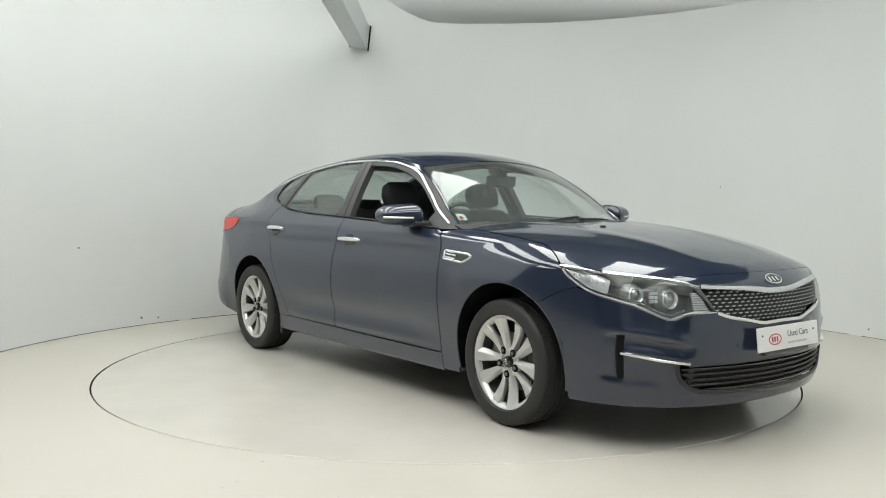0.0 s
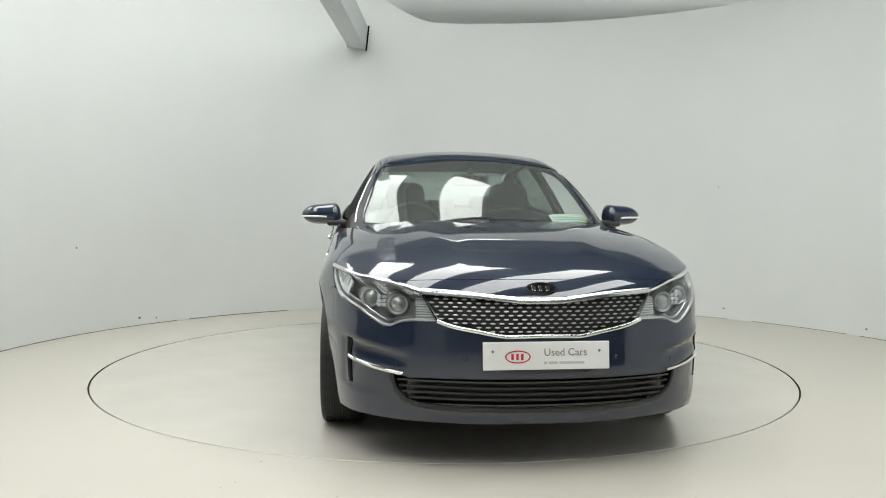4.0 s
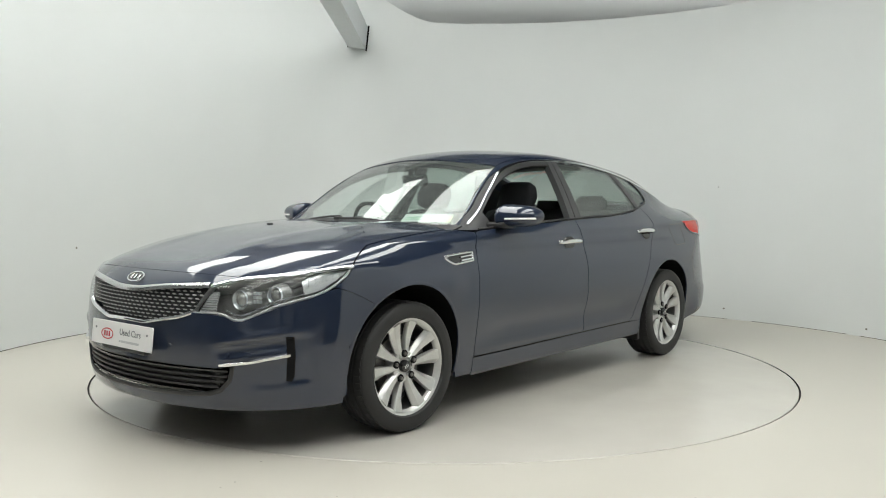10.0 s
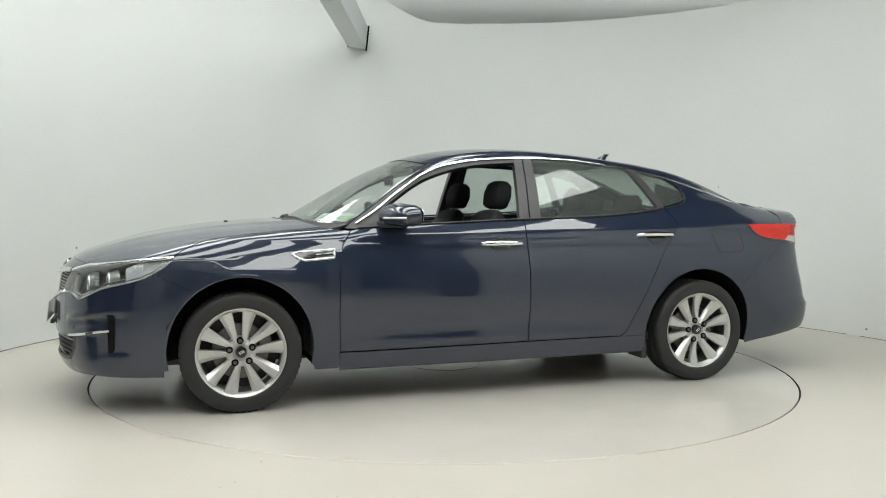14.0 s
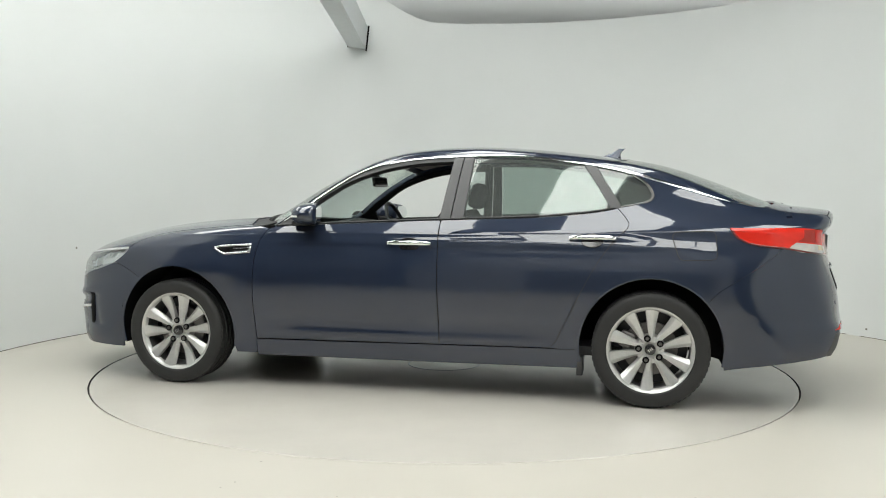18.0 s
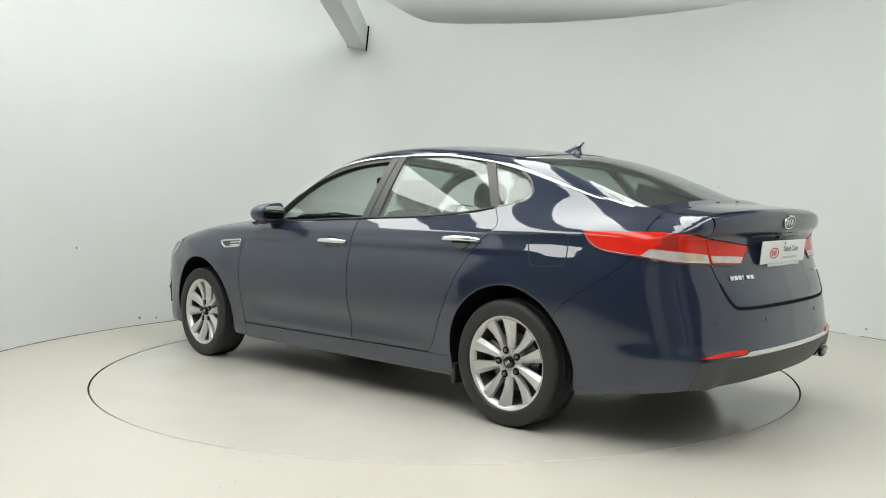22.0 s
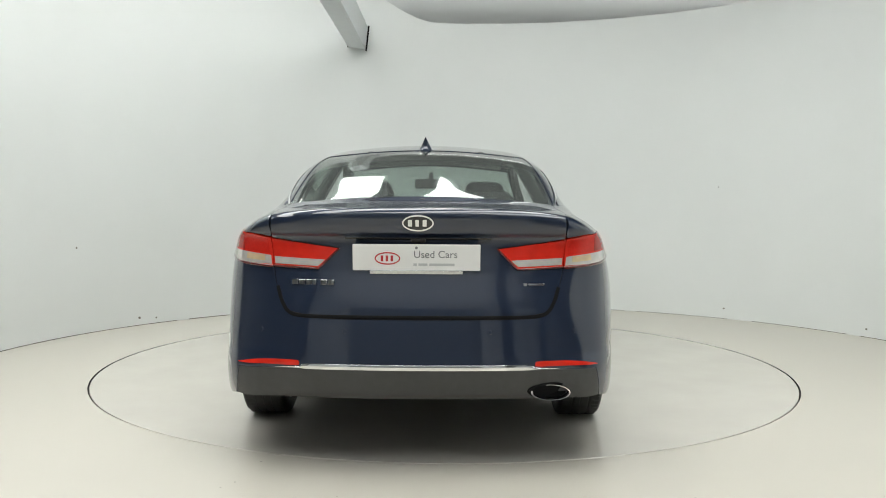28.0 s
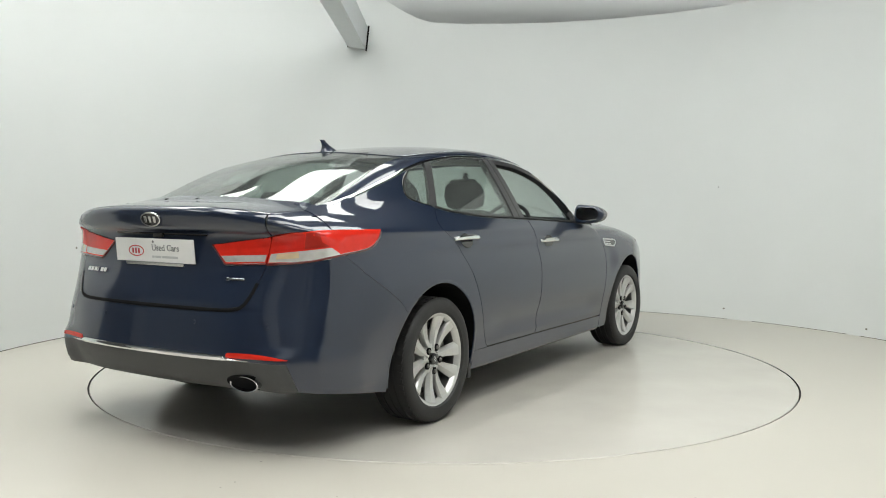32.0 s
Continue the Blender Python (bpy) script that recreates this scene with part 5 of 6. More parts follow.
for s in (1, -1):
    shell = lambda u: math.sqrt(max(0.004, 1 - max(0.0, (u - 0.55) / 0.45) ** 2.4)) * math.sqrt(max(0.09, 1 - max(0.0, (0.16 - u) / 0.16) ** 2))
    ends = [0.5 - 0.5 * math.cos(math.pi * i / 20) for i in range(21)]
    bm = bmesh.new()
    rows = []
    for u in ends:
        e, xc, ring = shell(u), 0.598 - 0.040 * u, []
        for k in range(32):
            c, d = math.cos(2 * math.pi * k / 32), math.sin(2 * math.pi * k / 32)
            dx = (0.128 - 0.030 * u) * c ** 0.85 if c > 0 else -0.054 * (-c) ** 0.35
            dz = (0.075 - 0.022 * u) * d ** 0.85 if d > 0 else -0.058 * (-d) ** 0.6
            ring.append(bm.verts.new((xc + dx * (0.35 + 0.65 * e), s * (0.815 + 0.230 * u), 1.028 + dz * e + 0.006 * u)))
        rows.append(ring)
    for a, b in zip(rows, rows[1:]):
        for k in range(32):
            bm.faces.new((a[k], a[(k + 1) % 32], b[(k + 1) % 32], b[k]))
    bm.faces.new(rows[0][::-1])
    bm.faces.new(rows[-1])
    bmesh.ops.recalc_face_normals(bm, faces=bm.faces)
    mir = smooth(part("door_mirror", bm, PAINT, front_doors[0 if s > 0 else 1], "body-coloured mirror housing with indicator strip"), 40)
    bm = bmesh.new()
    rim_pts = []
    for k in range(28):
        c, d = math.cos(2 * math.pi * k / 28), math.sin(2 * math.pi * k / 28)
        u = 0.48 + 0.375 * math.copysign(abs(c) ** 0.6, c)
        rim_pts.append((0.5415 - 0.040 * u, s * (0.815 + 0.230 * u), 1.038 - 0.008 * u + (0.046 if d > 0 else 0.042) * math.copysign(abs(d) ** 0.7, d)))
    front_ring = [bm.verts.new((x + 0.0015, y, z)) for x, y, z in rim_pts]
    back_ring = [bm.verts.new(q) for q in rim_pts]
    bm.faces.new(back_ring)
    bm.faces.new(front_ring[::-1])
    for k in range(28):
        bm.faces.new((back_ring[k], front_ring[k], front_ring[(k + 1) % 28], back_ring[(k + 1) % 28]))
    bmesh.ops.recalc_face_normals(bm, faces=bm.faces)
    part("mirror_glass", bm, MIRROR, mir)
    bm = bmesh.new()
    tube(bm, [Vector((0.600 - 0.040 * u + (0.128 - 0.030 * u) * (0.35 + 0.65 * shell(u)), s * (0.815 + 0.230 * u), 1.018 + 0.004 * u)) for u in np.linspace(0.36, 0.985, 16)], 0.0055, 8)
    smooth(part("indicator_strip", bm, PLATE, mir, "pale indicator strip"))
    bm = bmesh.new()
    box(bm, (0.575, s * 0.775, 0.966), (0.710, s * 0.895, 1.002), 0.012)
    part("mirror_arm", bm, BLACK, mir)
    # side vent
    vent = [(1.198, 0.828), (1.16, 0.838), (0.968, 0.850), (0.972, 0.806), (1.13, 0.793), (1.165, 0.806)]
    wingpart = "side_vent"
    o = skin(wingpart, car, GLOSSBLACK, [("side", vent)], F=lower, gap=0.002, lift=0.003, thick=0.006, cell=0.02, mirror=s < 0, label="chrome-framed wing vent")
    strip("vent_frame", o, SATIN, "side", dense(vent + vent[:1], 0.02), 0.013, 0.006, F=lower, lift=0.001, mirror=s < 0)
    for a, b in (((1.075, 0.8245), (0.975, 0.833)), ((1.075, 0.8085), (0.975, 0.816))):
        strip("vent_blade", o, CHROME, "side", dense([a, b], 0.02), 0.009, 0.006, F=lower, lift=0.002, mirror=s < 0)
    # arch lips and liners
    for arch in (FARCH, RARCH):
        lipline = [q for q in arch if q[1] > 0.22]
        strip("arch_lip", car, PAINT, "side", lipline, 0.020, 0.004, F=lower, lift=-0.004, mirror=s < 0)
        cx = AX if arch is FARCH else RX
        bm = bmesh.new()
        ring = []
        for k in range(33):
            a = radians(-14 + 208 * k / 32)
            ring.append([bm.verts.new((cx + r * ARCH[cx][0] * math.cos(a), s * y, 0.323 + r * ARCH[cx][1] * math.sin(a))) for r, y in ((1.015, float(SIDE(0.323 + ARCH[cx][1] * math.sin(a)) - TAPER(cx + ARCH[cx][0] * math.cos(a))) - 0.016), (1.02, 0.55), (0.05, 0.53))])
        for a, b in zip(ring, ring[1:]):
            for i in range(2):
                bm.faces.new((a[i], a[i + 1], b[i + 1], b[i]))
        part("arch_liner", bm, GAP, car)

# fuel flap, on one side only
flap = rounded([(-1.455, 0.93), (-1.47, 0.953), (-1.50, 0.956), (-1.64, 0.960), (-1.672, 0.955), (-1.682, 0.92), (-1.686, 0.84), (-1.675, 0.815), (-1.64, 0.810), (-1.53, 0.806), (-1.498, 0.812), (-1.482, 0.84), (-1.455, 0.93)], 3)
strip("fuel_flap_joint", car, PAINT_EDGE, "side", flap, 0.005, 0.0012, F=whole)

# roof fin, washer nozzles, wipers
bm = bmesh.new()
sec = []
base_z = lambda x: float(cast(cabin, "top", [(x, 0)])[0][2])
for k in range(9):
    t = k / 8
    x0, x1 = -1.030 - 0.125 * t ** 0.75, -1.178 - 0.020 * t + 0.020 * math.sin(math.pi * t)
    w = 0.035 * (1 - t) + 0.0025
    sec.append([bm.verts.new((x0 + (x1 - x0) * f, w * g, base_z(x0 + (x1 - x0) * f) * (1 - t) + base_z(-1.11) * t - 0.004 + 0.062 * t))
                for f, g in ((0, 0), (0.25, 0.75), (0.6, 1), (0.9, 0.8), (1, 0.4), (1, -0.4), (0.9, -0.8), (0.6, -1), (0.25, -0.75))])
for a, b in zip(sec, sec[1:]):
    for i in range(9):
        bm.faces.new((a[i], a[(i + 1) % 9], b[(i + 1) % 9], b[i]))
bm.faces.new(sec[-1])
bmesh.ops.recalc_face_normals(bm, faces=bm.faces)
smooth(part("roof_fin", bm, PAINT, car, "small dark blue shark-fin aerial"), 35)
for (xa, ya), (xb, yb) in (((1.10, -0.50), (1.085, 0.02)), ((1.11, 0.02), (1.03, 0.52))):
    pts = dense([(xa, ya), (xb, yb)], 0.05)
    P = cast(cabin, "top", pts)
    N = slope(cabin, P)
    bm = bmesh.new()
    tube(bm, [Vector(q) + Vector(nn) * 0.010 for q, nn in zip(P, N)], 0.007, 6)
    box(bm, tuple(P[0] + [-0.02, -0.02, 0.0]), tuple(P[0] + [0.02, 0.02, 0.022]), 0.006)
    part("wiper", bm, BLACK, car, "black windscreen wiper")
skin("cowl", car, BLACK, [("top", mirrored([(x + 0.004, y) for x, y in HOODBACK[::-1]] [0:] + [(0.87, 0.735), (0.885, 0.70)] + [(x - 0.02, y) for x, y in SCREENBASE[1:]]))], F=whole, gap=0.0, lift=-0.012, thick=0.01, label="black scuttle panel")

# wheels: alloy with ten blades, tyre with tread
def wheel(cx, s, turn, steer=0.0):
    y0 = s * 0.795
    base = Matrix.Translation((cx, y0, WZ)) @ pose(0, 0, 0, 0, 0, steer) @ pose(0, 0, 0, 0, turn, 0) @ Matrix.Diagonal((1, s, 1, 1))
    bm = bmesh.new()
    lathe(bm, [(0.211, 0.060), (0.216, 0.078), (0.228, 0.090), (0.2385, 0.094), (0.2405, 0.090), (0.238, 0.082), (0.236, 0.060)], 64, closed=True)
    bmesh.ops.recalc_face_normals(bm, faces=bm.faces)
    rim = smooth(part("wheel", bm, ALLOY, car, "silver ten-blade alloy wheel"), 45)
    rim.matrix_basis = base
    bm = bmesh.new()
    lathe(bm, [(0.225, -0.10), (0.215, -0.05), (0.208, 0.0), (0.211, 0.062), (0.233, 0.062), (0.233, 0.0), (0.237, -0.10)], 64, closed=True)
    bmesh.ops.recalc_face_normals(bm, faces=bm.faces)
    smooth(part("barrel", bm, ALLOYSHADE, rim), 45)
    bm = bmesh.new()
    prof = [(0.222, -0.092), (0.232, -0.104), (0.262, -0.1085), (0.295, -0.1075), (0.318, -0.101), (0.3275, -0.090), (0.3305, -0.078)]
    grooves = [(0.332, -0.052), (0.3335, -0.046), (0.326, -0.044), (0.326, -0.036), (0.334, -0.034), (0.334, -0.006), (0.327, -0.004)]
    prof = prof + grooves + [(r, -y) for r, y in grooves[::-1]] + [(r, -y) for r, y in prof[::-1]]
    prof = [(0.234 + (r - 0.222) * 0.732, y) for r, y in prof]
    lathe(bm, prof, 72)
    bmesh.ops.recalc_face_normals(bm, faces=bm.faces)
    smooth(part("tyre", bm, RUBBER, rim, "black road tyre"), 40)
    # shoulder blocks
    bm = bmesh.new()
    for k in range(60):
        a = 2 * math.pi * k / 60
        for sy in (-1, 1):
            box(bm, (-0.0125, sy * 0.073 - 0.016, 0.300), (0.0085, sy * 0.073 + 0.016, 0.3146), 0, pose(0, 0, 0, 0, math.degrees(a), 0) @ pose(0, 0, 0, 0, 0, 10 * sy))
    tread = part("tread_stuff", bm, RUBBER, rim)
    tagged(tread, kind="stuff")
    me = None
    for k in range(10):
        if me is None:
            bm = bmesh.new()
            rows = []
            for i in range(8):
                t = i / 7
                r = 0.046 + 0.173 * t
                w = 0.0125 + 0.0255 * t ** 1.1
                sh = 0.006 * (1 - t) ** 2
                y = 0.066 + 0.018 * t - 0.012 * math.sin(math.pi * t)
                d = 0.030 - 0.010 * t
                rows.append([bm.verts.new((sh + q[0] * w, y + q[1], r)) for q in ((-1, -d), (-1, -0.007), (-0.86, 0.002), (0.28, 0.003), (0.42, 0.001), (1, -0.016), (1, -d))])
            for a, b in zip(rows, rows[1:]):
                for i in range(7):
                    bm.faces.new((a[i], a[(i + 1) % 7], b[(i + 1) % 7], b[i]))
            bm.faces.new(rows[-1])
            bm.faces.new(rows[0][::-1])
            bmesh.ops.recalc_face_normals(bm, faces=bm.faces)
            o = smooth(part("spoke", bm, ALLOY, rim), 22)
            me = o.data
        else:
            o = new("spoke", me)
            o.parent = rim
        lean = 3.5 if k % 2 else -3.5
        o.matrix_basis = pose(0, 0, 0, 0, 18 + 36 * k + lean * 0.4, 0) @ (Matrix.Diagonal((-1 if k % 2 else 1, 1, 1, 1)))
    bm = bmesh.new()
    lathe(bm, [(0.0001, 0.050), (0.040, 0.055), (0.062, 0.062), (0.075, 0.058), (0.082, 0.03), (0.085, 0.0), (0.0001, 0.0)], 40)
    bmesh.ops.recalc_face_normals(bm, faces=bm.faces)
    smooth(part("hub", bm, ALLOY, rim), 40)
    bm = bmesh.new()
    lathe(bm, [(0.0001, 0.076), (0.022, 0.0755), (0.028, 0.073), (0.030, 0.066), (0.030, 0.05)], 32)
    bmesh.ops.recalc_face_normals(bm, faces=bm.faces)
    cap = smooth(part("centre_cap", bm, GLOSSBLACK, rim, "black centre cap with silver bars"), 40)
    bm = bmesh.new()
    for x in (-0.012, -0.002, 0.009):
        box(bm, (x - 0.003, 0.0755, -0.008), (x + 0.003, 0.0772, 0.008), 0, pose(0, 0, 0, 0, 25, 0))
    part("cap_bars", bm, SATIN, rim)
    for k in range(5):
        a = radians(72 * k)
        bm = bmesh.new()
        lathe(bm, [(0.0001, 0.074), (0.0085, 0.073), (0.0105, 0.069), (0.0105, 0.05)], 6)
        bmesh.ops.recalc_face_normals(bm, faces=bm.faces)
        part("wheel_nut", bm, BRAKE, rim).matrix_basis = Matrix.Translation((0.062 * math.sin(a), 0.004, 0.062 * math.cos(a)))
        # dark disc stands in for the shade in the nut's hole
        bm = bmesh.new()
        lathe(bm, [(0.0001, 0.0665), (0.0180, 0.0672), (0.0190, 0.060)], 18)
        bmesh.ops.recalc_face_normals(bm, faces=bm.faces)
        part("nut_hole_shade", bm, GAP, rim).matrix_basis = Matrix.Translation((0.062 * math.sin(a), 0.004, 0.062 * math.cos(a)))
    bm = bmesh.new()
    lathe(bm, [(0.07, 0.012), (0.145, 0.012), (0.148, 0.008), (0.148, -0.012), (0.07, -0.012)], 48, closed=True)
    bmesh.ops.recalc_face_normals(bm, faces=bm.faces)
    part("brake_disc", bm, BRAKE, rim)
    bm = bmesh.new()
    box(bm, (-0.045, -0.020, 0.095), (0.045, 0.034, 0.172), 0.012, pose(0, 0, 0, 0, (-70 if cx > 0 else 70) - turn, 0))
    part("brake_caliper", bm, BRAKE, rim)
    bm = bmesh.new()
    lathe(bm, [(0.0001, -0.03), (0.20, -0.03), (0.209, -0.09)], 40)
    part("wheel_back", bm, BLACK, rim)
    return rim


wheel(AX, 1, 5, -2.2)
wheel(AX, -1, 40, -2.2)
wheel(RX, 1, 15)
wheel(RX, -1, 28)

# underbody
bm = bmesh.new()
box(bm, (-0.92, -0.80, 0.19), (1.03, 0.80, 0.26), 0.02)
box(bm, (1.0, -0.52, 0.20), (2.25, 0.52, 0.30), 0.03)
box(bm, (-2.2, -0.52, 0.27), (-0.9, 0.52, 0.42), 0.04)
box(bm, (-2.28, -0.40, 0.30), (-1.8, 0.50, 0.36), 0.02)
part("underbody", bm, UNDERSIDE, car, "dark grey underbody")
bm = bmesh.new()
box(bm, (-2.2, -0.52, 0.42), (-1.75, 0.52, 0.80), 0.03)
part("boot_floor", bm, BLACK, car)
bm = bmesh.new()
box(bm, (1.85, -0.55, 0.30), (2.30, 0.55, 0.56), 0.02)
part("radiator", bm, BLACK, car)
for cx in (AX, RX):
    bm = bmesh.new()
    tube(bm, [(cx, -0.72, 0.30), (cx, 0.72, 0.30)], 0.035, 10)
    part("axle", bm, BLACK, car)
for s in (1, -1):
    bm = bmesh.new()
    box(bm, (-0.99, s * 0.70, 0.155), (-0.955, s * 0.86, 0.26), 0.006)
    part("mud_flap", bm, BLACK, car)

# ---- cabin ----
def cushion(bm, stations, n=20):
    """A padded block: stations of (centre, half width, half depth, power) along its length, x and y of each section given by axes."""
    rows = []
    for c, u, v, hw, hd in stations:
        c, u, v = Vector(c), Vector(u), Vector(v)
        ring = []
        for k in range(n):
            a = 2 * math.pi * k / n
            ca, sa = math.cos(a), math.sin(a)
            ring.append(bm.verts.new(c + u * hw * math.copysign(abs(ca) ** 0.55, ca) + v * hd * math.copysign(abs(sa) ** 0.55, sa)))
        rows.append(ring)
    for a, b in zip(rows, rows[1:]):
        for i in range(n):
            bm.faces.new((a[i], a[(i + 1) % n], b[(i + 1) % n], b[i]))
    bm.faces.new(rows[0][::-1])
    bm.faces.new(rows[-1])
    bmesh.ops.recalc_face_normals(bm, faces=bm.faces)


def seat(y, x=0.12):
    Y = (0, 1, 0)
    bm = bmesh.new()
    f = lambda t: Vector((x + 0.02 - 0.30 * t, y, 0.48 + 0.58 * t))
    nrm = Vector((0.88, 0, 0.42)).normalized()
    cushion(bm, [(f(-0.02), Y, nrm, 0.17, 0.03), (f(0.0), Y, nrm, 0.225, 0.065), (f(0.25), Y, nrm, 0.245, 0.085), (f(0.55), Y, nrm, 0.25, 0.08), (f(0.8), Y, nrm, 0.225, 0.065), (f(0.95), Y, nrm, 0.17, 0.05), (f(0.99), Y, nrm, 0.12, 0.02)])
    back = smooth(part("front_seat", bm, FABRIC, car, "black cloth front seat with headrest"), 60)
    bm = bmesh.new()
    up = Vector((0.15, 0, 1)).normalized()
    cushion(bm, [(Vector((x + 0.52, y, 0.44)), Y, up, 0.20, 0.03), (Vector((x + 0.50, y, 0.45)), Y, up, 0.25, 0.07), (Vector((x + 0.2, y, 0.43)), Y, up, 0.26, 0.08), (Vector((x - 0.05, y, 0.42)), Y, up, 0.24, 0.07)])
    smooth(part("seat_cushion", bm, FABRIC, back), 60)
    bm = bmesh.new()
    h = lambda t: Vector((x - 0.285 - 0.045 * t, y, 1.065 + 0.18 * t))
    nv = Vector((0.97, 0, 0.22)).normalized()
    cushion(bm, [(h(0.03), Y, nv, 0.09, 0.03), (h(0.12), Y, nv, 0.125, 0.05), (h(0.5), Y, nv, 0.138, 0.06), (h(0.85), Y, nv, 0.120, 0.05), (h(0.98), Y, nv, 0.085, 0.025)])
    smooth(part("headrest", bm, FABRIC, back), 60)
    bm = bmesh.new()
    for k in (-0.06, 0.06):
        tube(bm, [(x - 0.26, y + k, 0.99), (x - 0.29, y + k, 1.10)], 0.007, 8)
    part("headrest_post", bm, SATIN, back)
    return back


seat(0.365)
seat(-0.365)
bm = bmesh.new()
Z = (0, 0, 1)
nrm = Vector((0.85, 0, 0.5)).normalized()
g = lambda t: Vector((-0.86 - 0.28 * t, 0, 0.55 + 0.50 * t))
cushion(bm, [(g(0), (0, 1, 0), nrm, 0.60, 0.05), (g(0.05), (0, 1, 0), nrm, 0.64, 0.08), (g(0.6), (0, 1, 0), nrm, 0.63, 0.08), (g(0.95), (0, 1, 0), nrm, 0.58, 0.06), (g(1.0), (0, 1, 0), nrm, 0.54, 0.03)], 28)
bench = smooth(part("rear_seat", bm, FABRIC, car, "black cloth rear bench"), 60)
bm = bmesh.new()
cushion(bm, [(Vector((-0.40, 0, 0.46)), (0, 1, 0), Z, 0.60, 0.05), (Vector((-0.43, 0, 0.46)), (0, 1, 0), Z, 0.65, 0.08), (Vector((-0.90, 0, 0.45)), (0, 1, 0), Z, 0.64, 0.08)], 28)
smooth(part("bench_cushion", bm, FABRIC, bench), 60)
for y in (-0.36, 0.0, 0.36):
    bm = bmesh.new()
    hw = 0.13 if y else 0.105
    cushion(bm, [(Vector((-1.125, y, 1.03)), (0, 1, 0), (1, 0, 0), hw * 0.8, 0.04), (Vector((-1.13, y, 1.06)), (0, 1, 0), (1, 0, 0), hw, 0.055), (Vector((-1.15, y, 1.13)), (0, 1, 0), (1, 0, 0), hw * 0.95, 0.05), (Vector((-1.155, y, 1.165 if y else 1.13)), (0, 1, 0), (1, 0, 0), hw * 0.7, 0.02)])
    smooth(part("rear_headrest", bm, FABRIC, bench), 60)
bm = bmesh.new()
box(bm, (-1.95, -0.60, 0.985), (-1.15, 0.60, 1.02), 0.01)
part("parcel_shelf", bm, TRIM, car, "black parcel shelf")
# dashboard, wheel, console, floor, door cards
bm = bmesh.new()
rows = []
for k in range(13):
    y = -0.70 + 1.4 * k / 12
    e = 1 - 0.12 * (abs(y) / 0.7) ** 3
    hood = 0.035 * math.exp(-((y + 0.37) / 0.17) ** 2)
    rows.append([bm.verts.new(c) for c in ((1.02 * e, y, 0.93), (0.90 * e, y, 0.965), (0.70 * e, y, 0.962 + hood), (0.56, y, 0.945 + hood), (0.50, y, 0.90), (0.52, y, 0.80), (0.60, y, 0.66), (0.75, y, 0.55), (1.0, y, 0.5))])
for a, b in zip(rows, rows[1:]):
    for i in range(8):
        bm.faces.new((a[i], a[i + 1], b[i + 1], b[i]))
bmesh.ops.recalc_face_normals(bm, faces=bm.faces)
smooth(part("dashboard", bm, TRIM, car, "black dashboard"), 50)
bm = bmesh.new()
sw = pose(0.40, -0.37, 0.93, 0, -66, 0)
N2 = 40
ringv = []
for k in range(N2):
    a = 2 * math.pi * k / N2
    ringv.append([bm.verts.new(((0.185 + 0.014 * math.cos(b)) * math.cos(a), (0.185 + 0.014 * math.cos(b)) * math.sin(a), 0.014 * math.sin(b))) for b in [2 * math.pi * i / 8 for i in range(8)]])
for k in range(N2):
    a, b = ringv[k], ringv[(k + 1) % N2]
    for i in range(8):
        bm.faces.new((a[i], b[i], b[(i + 1) % 8], a[(i + 1) % 8]))
box(bm, (-0.075, -0.07, -0.04), (0.075, 0.07, 0.0), 0.02)
box(bm, (-0.02, -0.19, -0.02), (0.02, 0.19, -0.006), 0.006)
box(bm, (-0.18, -0.02, -0.02), (0.0, 0.02, -0.006), 0.006)
bmesh.ops.recalc_face_normals(bm, faces=bm.faces)
o = smooth(part("steering_wheel", bm, TRIM, car, "black steering wheel"), 50)
o.matrix_basis = sw
bm = bmesh.new()
box(bm, (-0.30, -0.11, 0.30), (0.62, 0.11, 0.60), 0.04)
part("centre_console", bm, TRIM, car)
bm = bmesh.new()
box(bm, (-1.2, -0.80, 0.26), (1.05, 0.80, 0.31))
part("cabin_floor", bm, TRIM, car)
bm = bmesh.new()
box(bm, (1.04, -0.78, 0.26), (1.08, 0.78, 0.93))
part("bulkhead", bm, TRIM, car)
bm = bmesh.new()
box(bm, (-1.24, -0.53, 0.30), (-1.20, 0.53, 0.76))
box(bm, (-1.24, -0.75, 0.761), (-1.20, 0.75, 1.0))
part("rear_bulkhead", bm, TRIM, car)
for s in (1, -1):
    for x0, x1, door in ((0.90, -0.15, front_doors), (-0.20, -1.14, rear_doors)):
        bm = bmesh.new()
        za, zc = zb(x0 - 0.1) - 0.012, zb(x1 + 0.05) - 0.012
        foot = max(x1, -0.88)
        vs = [bm.verts.new(c) for c in ((x0, s * 0.70, 0.32), (foot, s * 0.70, 0.32), (x1, s * 0.74, 0.75), (x0, s * 0.74, 0.75), (x1, s * 0.735, zc - 0.02), (x0, s * 0.745, za), (x1, s * 0.750, zc - 0.016), (x0, s * 0.775, za + 0.004))]
        bm.faces.new((vs[0], vs[1], vs[2], vs[3]))
        bm.faces.new((vs[3], vs[2], vs[4], vs[5]))
        bm.faces.new((vs[5], vs[4], vs[6], vs[7]))
        part("door_card", bm, TRIM, door[0 if s > 0 else 1])
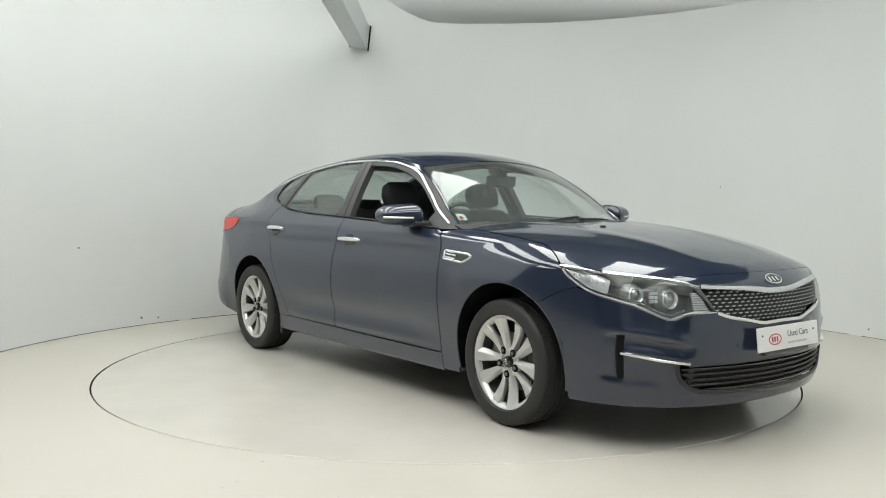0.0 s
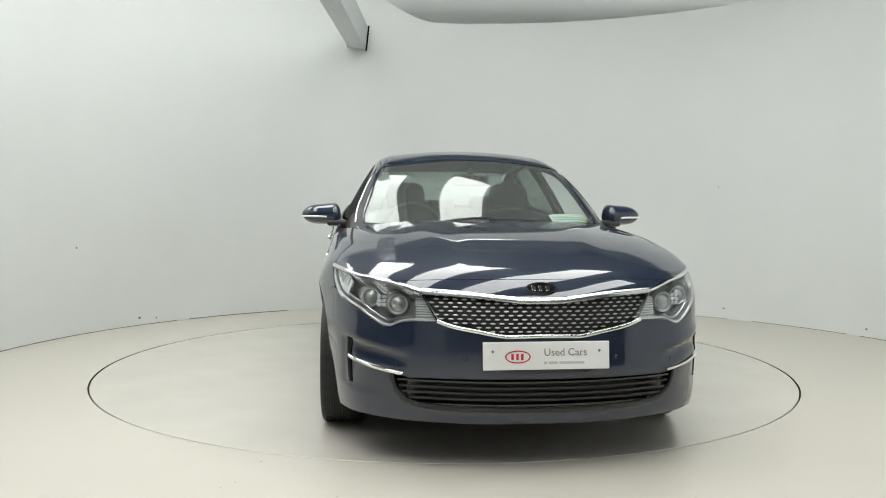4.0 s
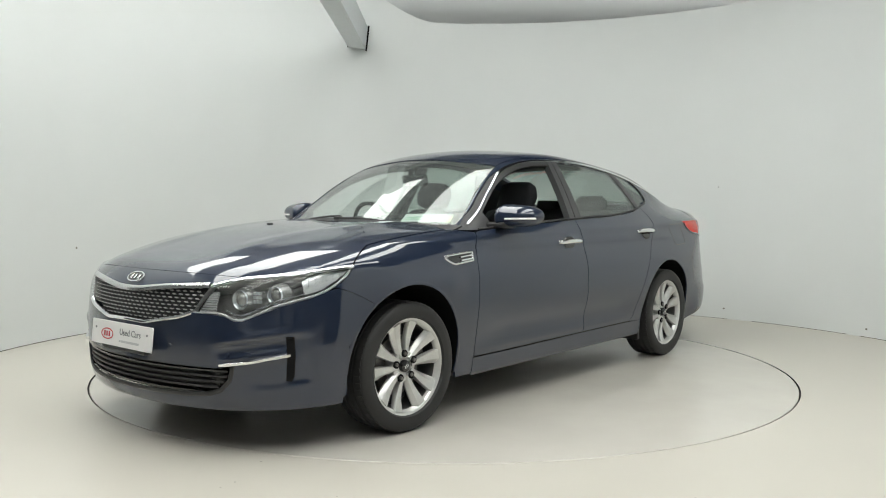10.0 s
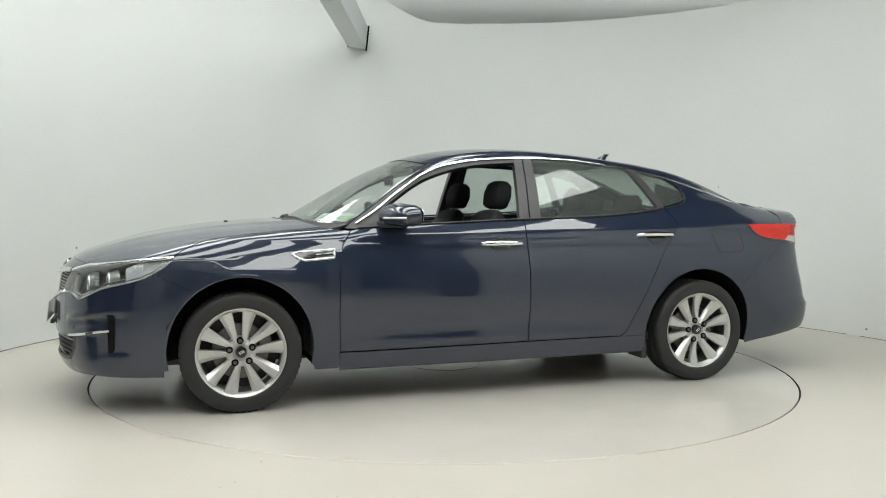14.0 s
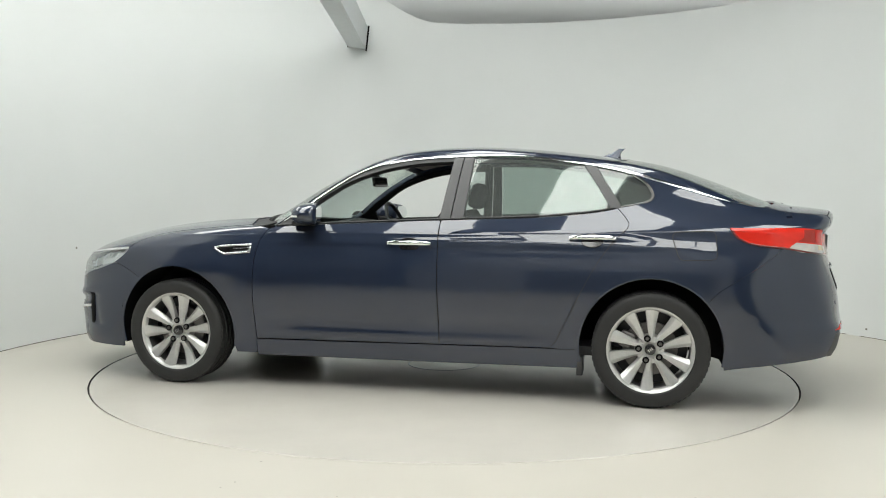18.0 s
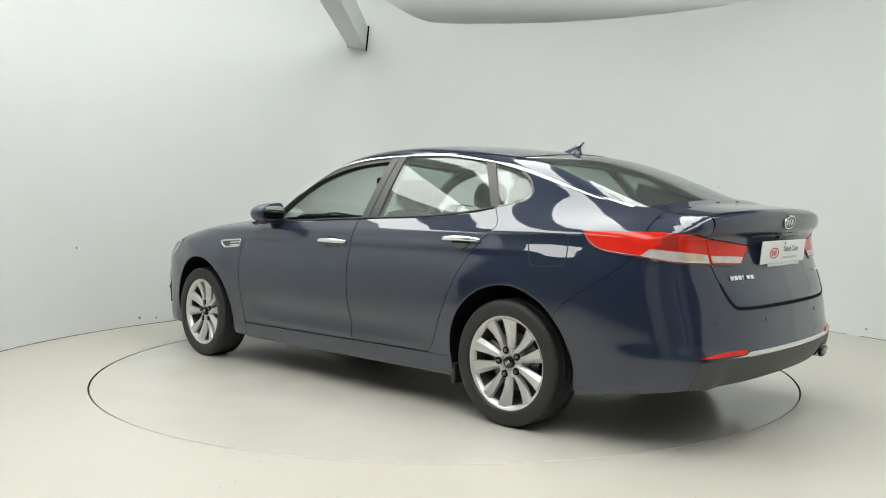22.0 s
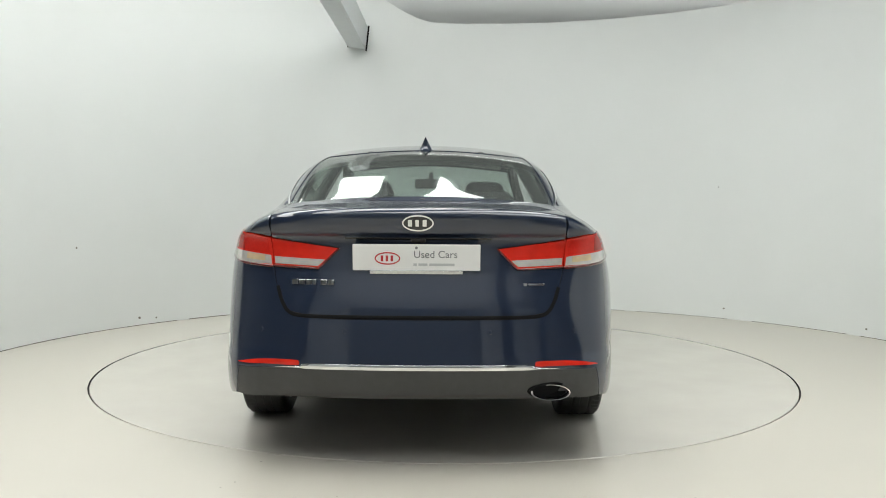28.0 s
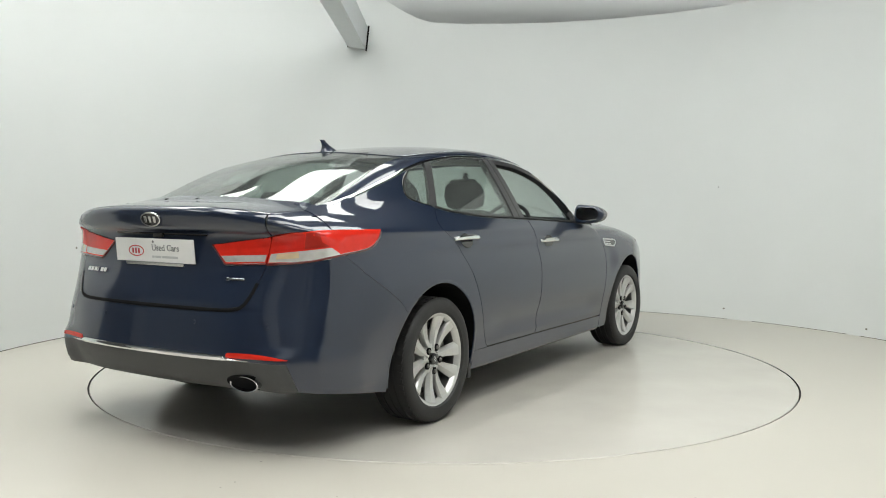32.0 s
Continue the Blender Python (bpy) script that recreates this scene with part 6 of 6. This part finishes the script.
# headlining and inner pillars follow the roof
skin("headlining", car, HEADLINING, [("top", mirrored([(0.30, 0.0), (0.29, 0.3), (0.25, 0.50), (-0.3, 0.50), (-1.0, 0.48), (-1.14, 0.3), (-1.16, 0.0)]))], F=cabin, gap=0.0, lift=-0.028, thick=0.004, cell=0.08, label="light grey roof lining")
bm = bmesh.new()
box(bm, (-0.012, -0.115, -0.035), (0.012, 0.115, 0.035), 0.011)
box(bm, (0.0, -0.015, 0.02), (0.04, 0.015, 0.085), 0.006)
o = part("rear_view_mirror", bm, GLOSSBLACK, car)
o.matrix_basis = pose(0.43, 0.0, 1.245, 0, 8, -6)
# card and sheet lying on the dashboard
card = skin("windscreen_card", car, PAPER, [("top", dense([(1.000, 0.400), (0.862, 0.642), (0.800, 0.626), (0.938, 0.385)], 0.04, True))], F=cabin, gap=0.0, lift=-0.014, thick=0.002, cell=0.04, label="white card with green stripes behind the windscreen")
for k in (0.25, 0.5):
    skin("card_stripe", card, CARDGREEN, [("top", dense([(0.993 - 0.062 * k, 0.414 - 0.015 * k), (0.869 - 0.062 * k, 0.630 - 0.015 * k), (0.861 - 0.062 * k, 0.628 - 0.015 * k), (0.985 - 0.062 * k, 0.412 - 0.015 * k)], 0.04, True))], F=cabin, gap=0.0, lift=-0.0125, thick=0.001, cell=0.04)
skin("card_end", card, CARDYELLOW, [("top", [(0.872, 0.624), (0.862, 0.642), (0.815, 0.630), (0.825, 0.611)])], F=cabin, gap=0.0, lift=-0.0125, thick=0.001, cell=0.04)
bm = bmesh.new()
box(bm, (-0.06, -0.11, 0), (0.06, 0.11, 0.0015))
o = part("paper_sheet", bm, PAPER, car, "white paper sheet on the dashboard")
o.matrix_basis = pose(0.88, 0.42, 0.968, 0, 0, 8)


def motions():
    rows, disc_rows = [], []
    for k in range(65):
        t = k * 0.5
        a = TURN0 - RATE * t
        m = pose(0, 0, 0, 0, 0, a)
        disc_rows.append((t, m))
        rows.append((t, m @ Matrix.Translation((0, OFFSET, 0))))
    walk(car, rows)
    walk(turntable, disc_rows)


motions()
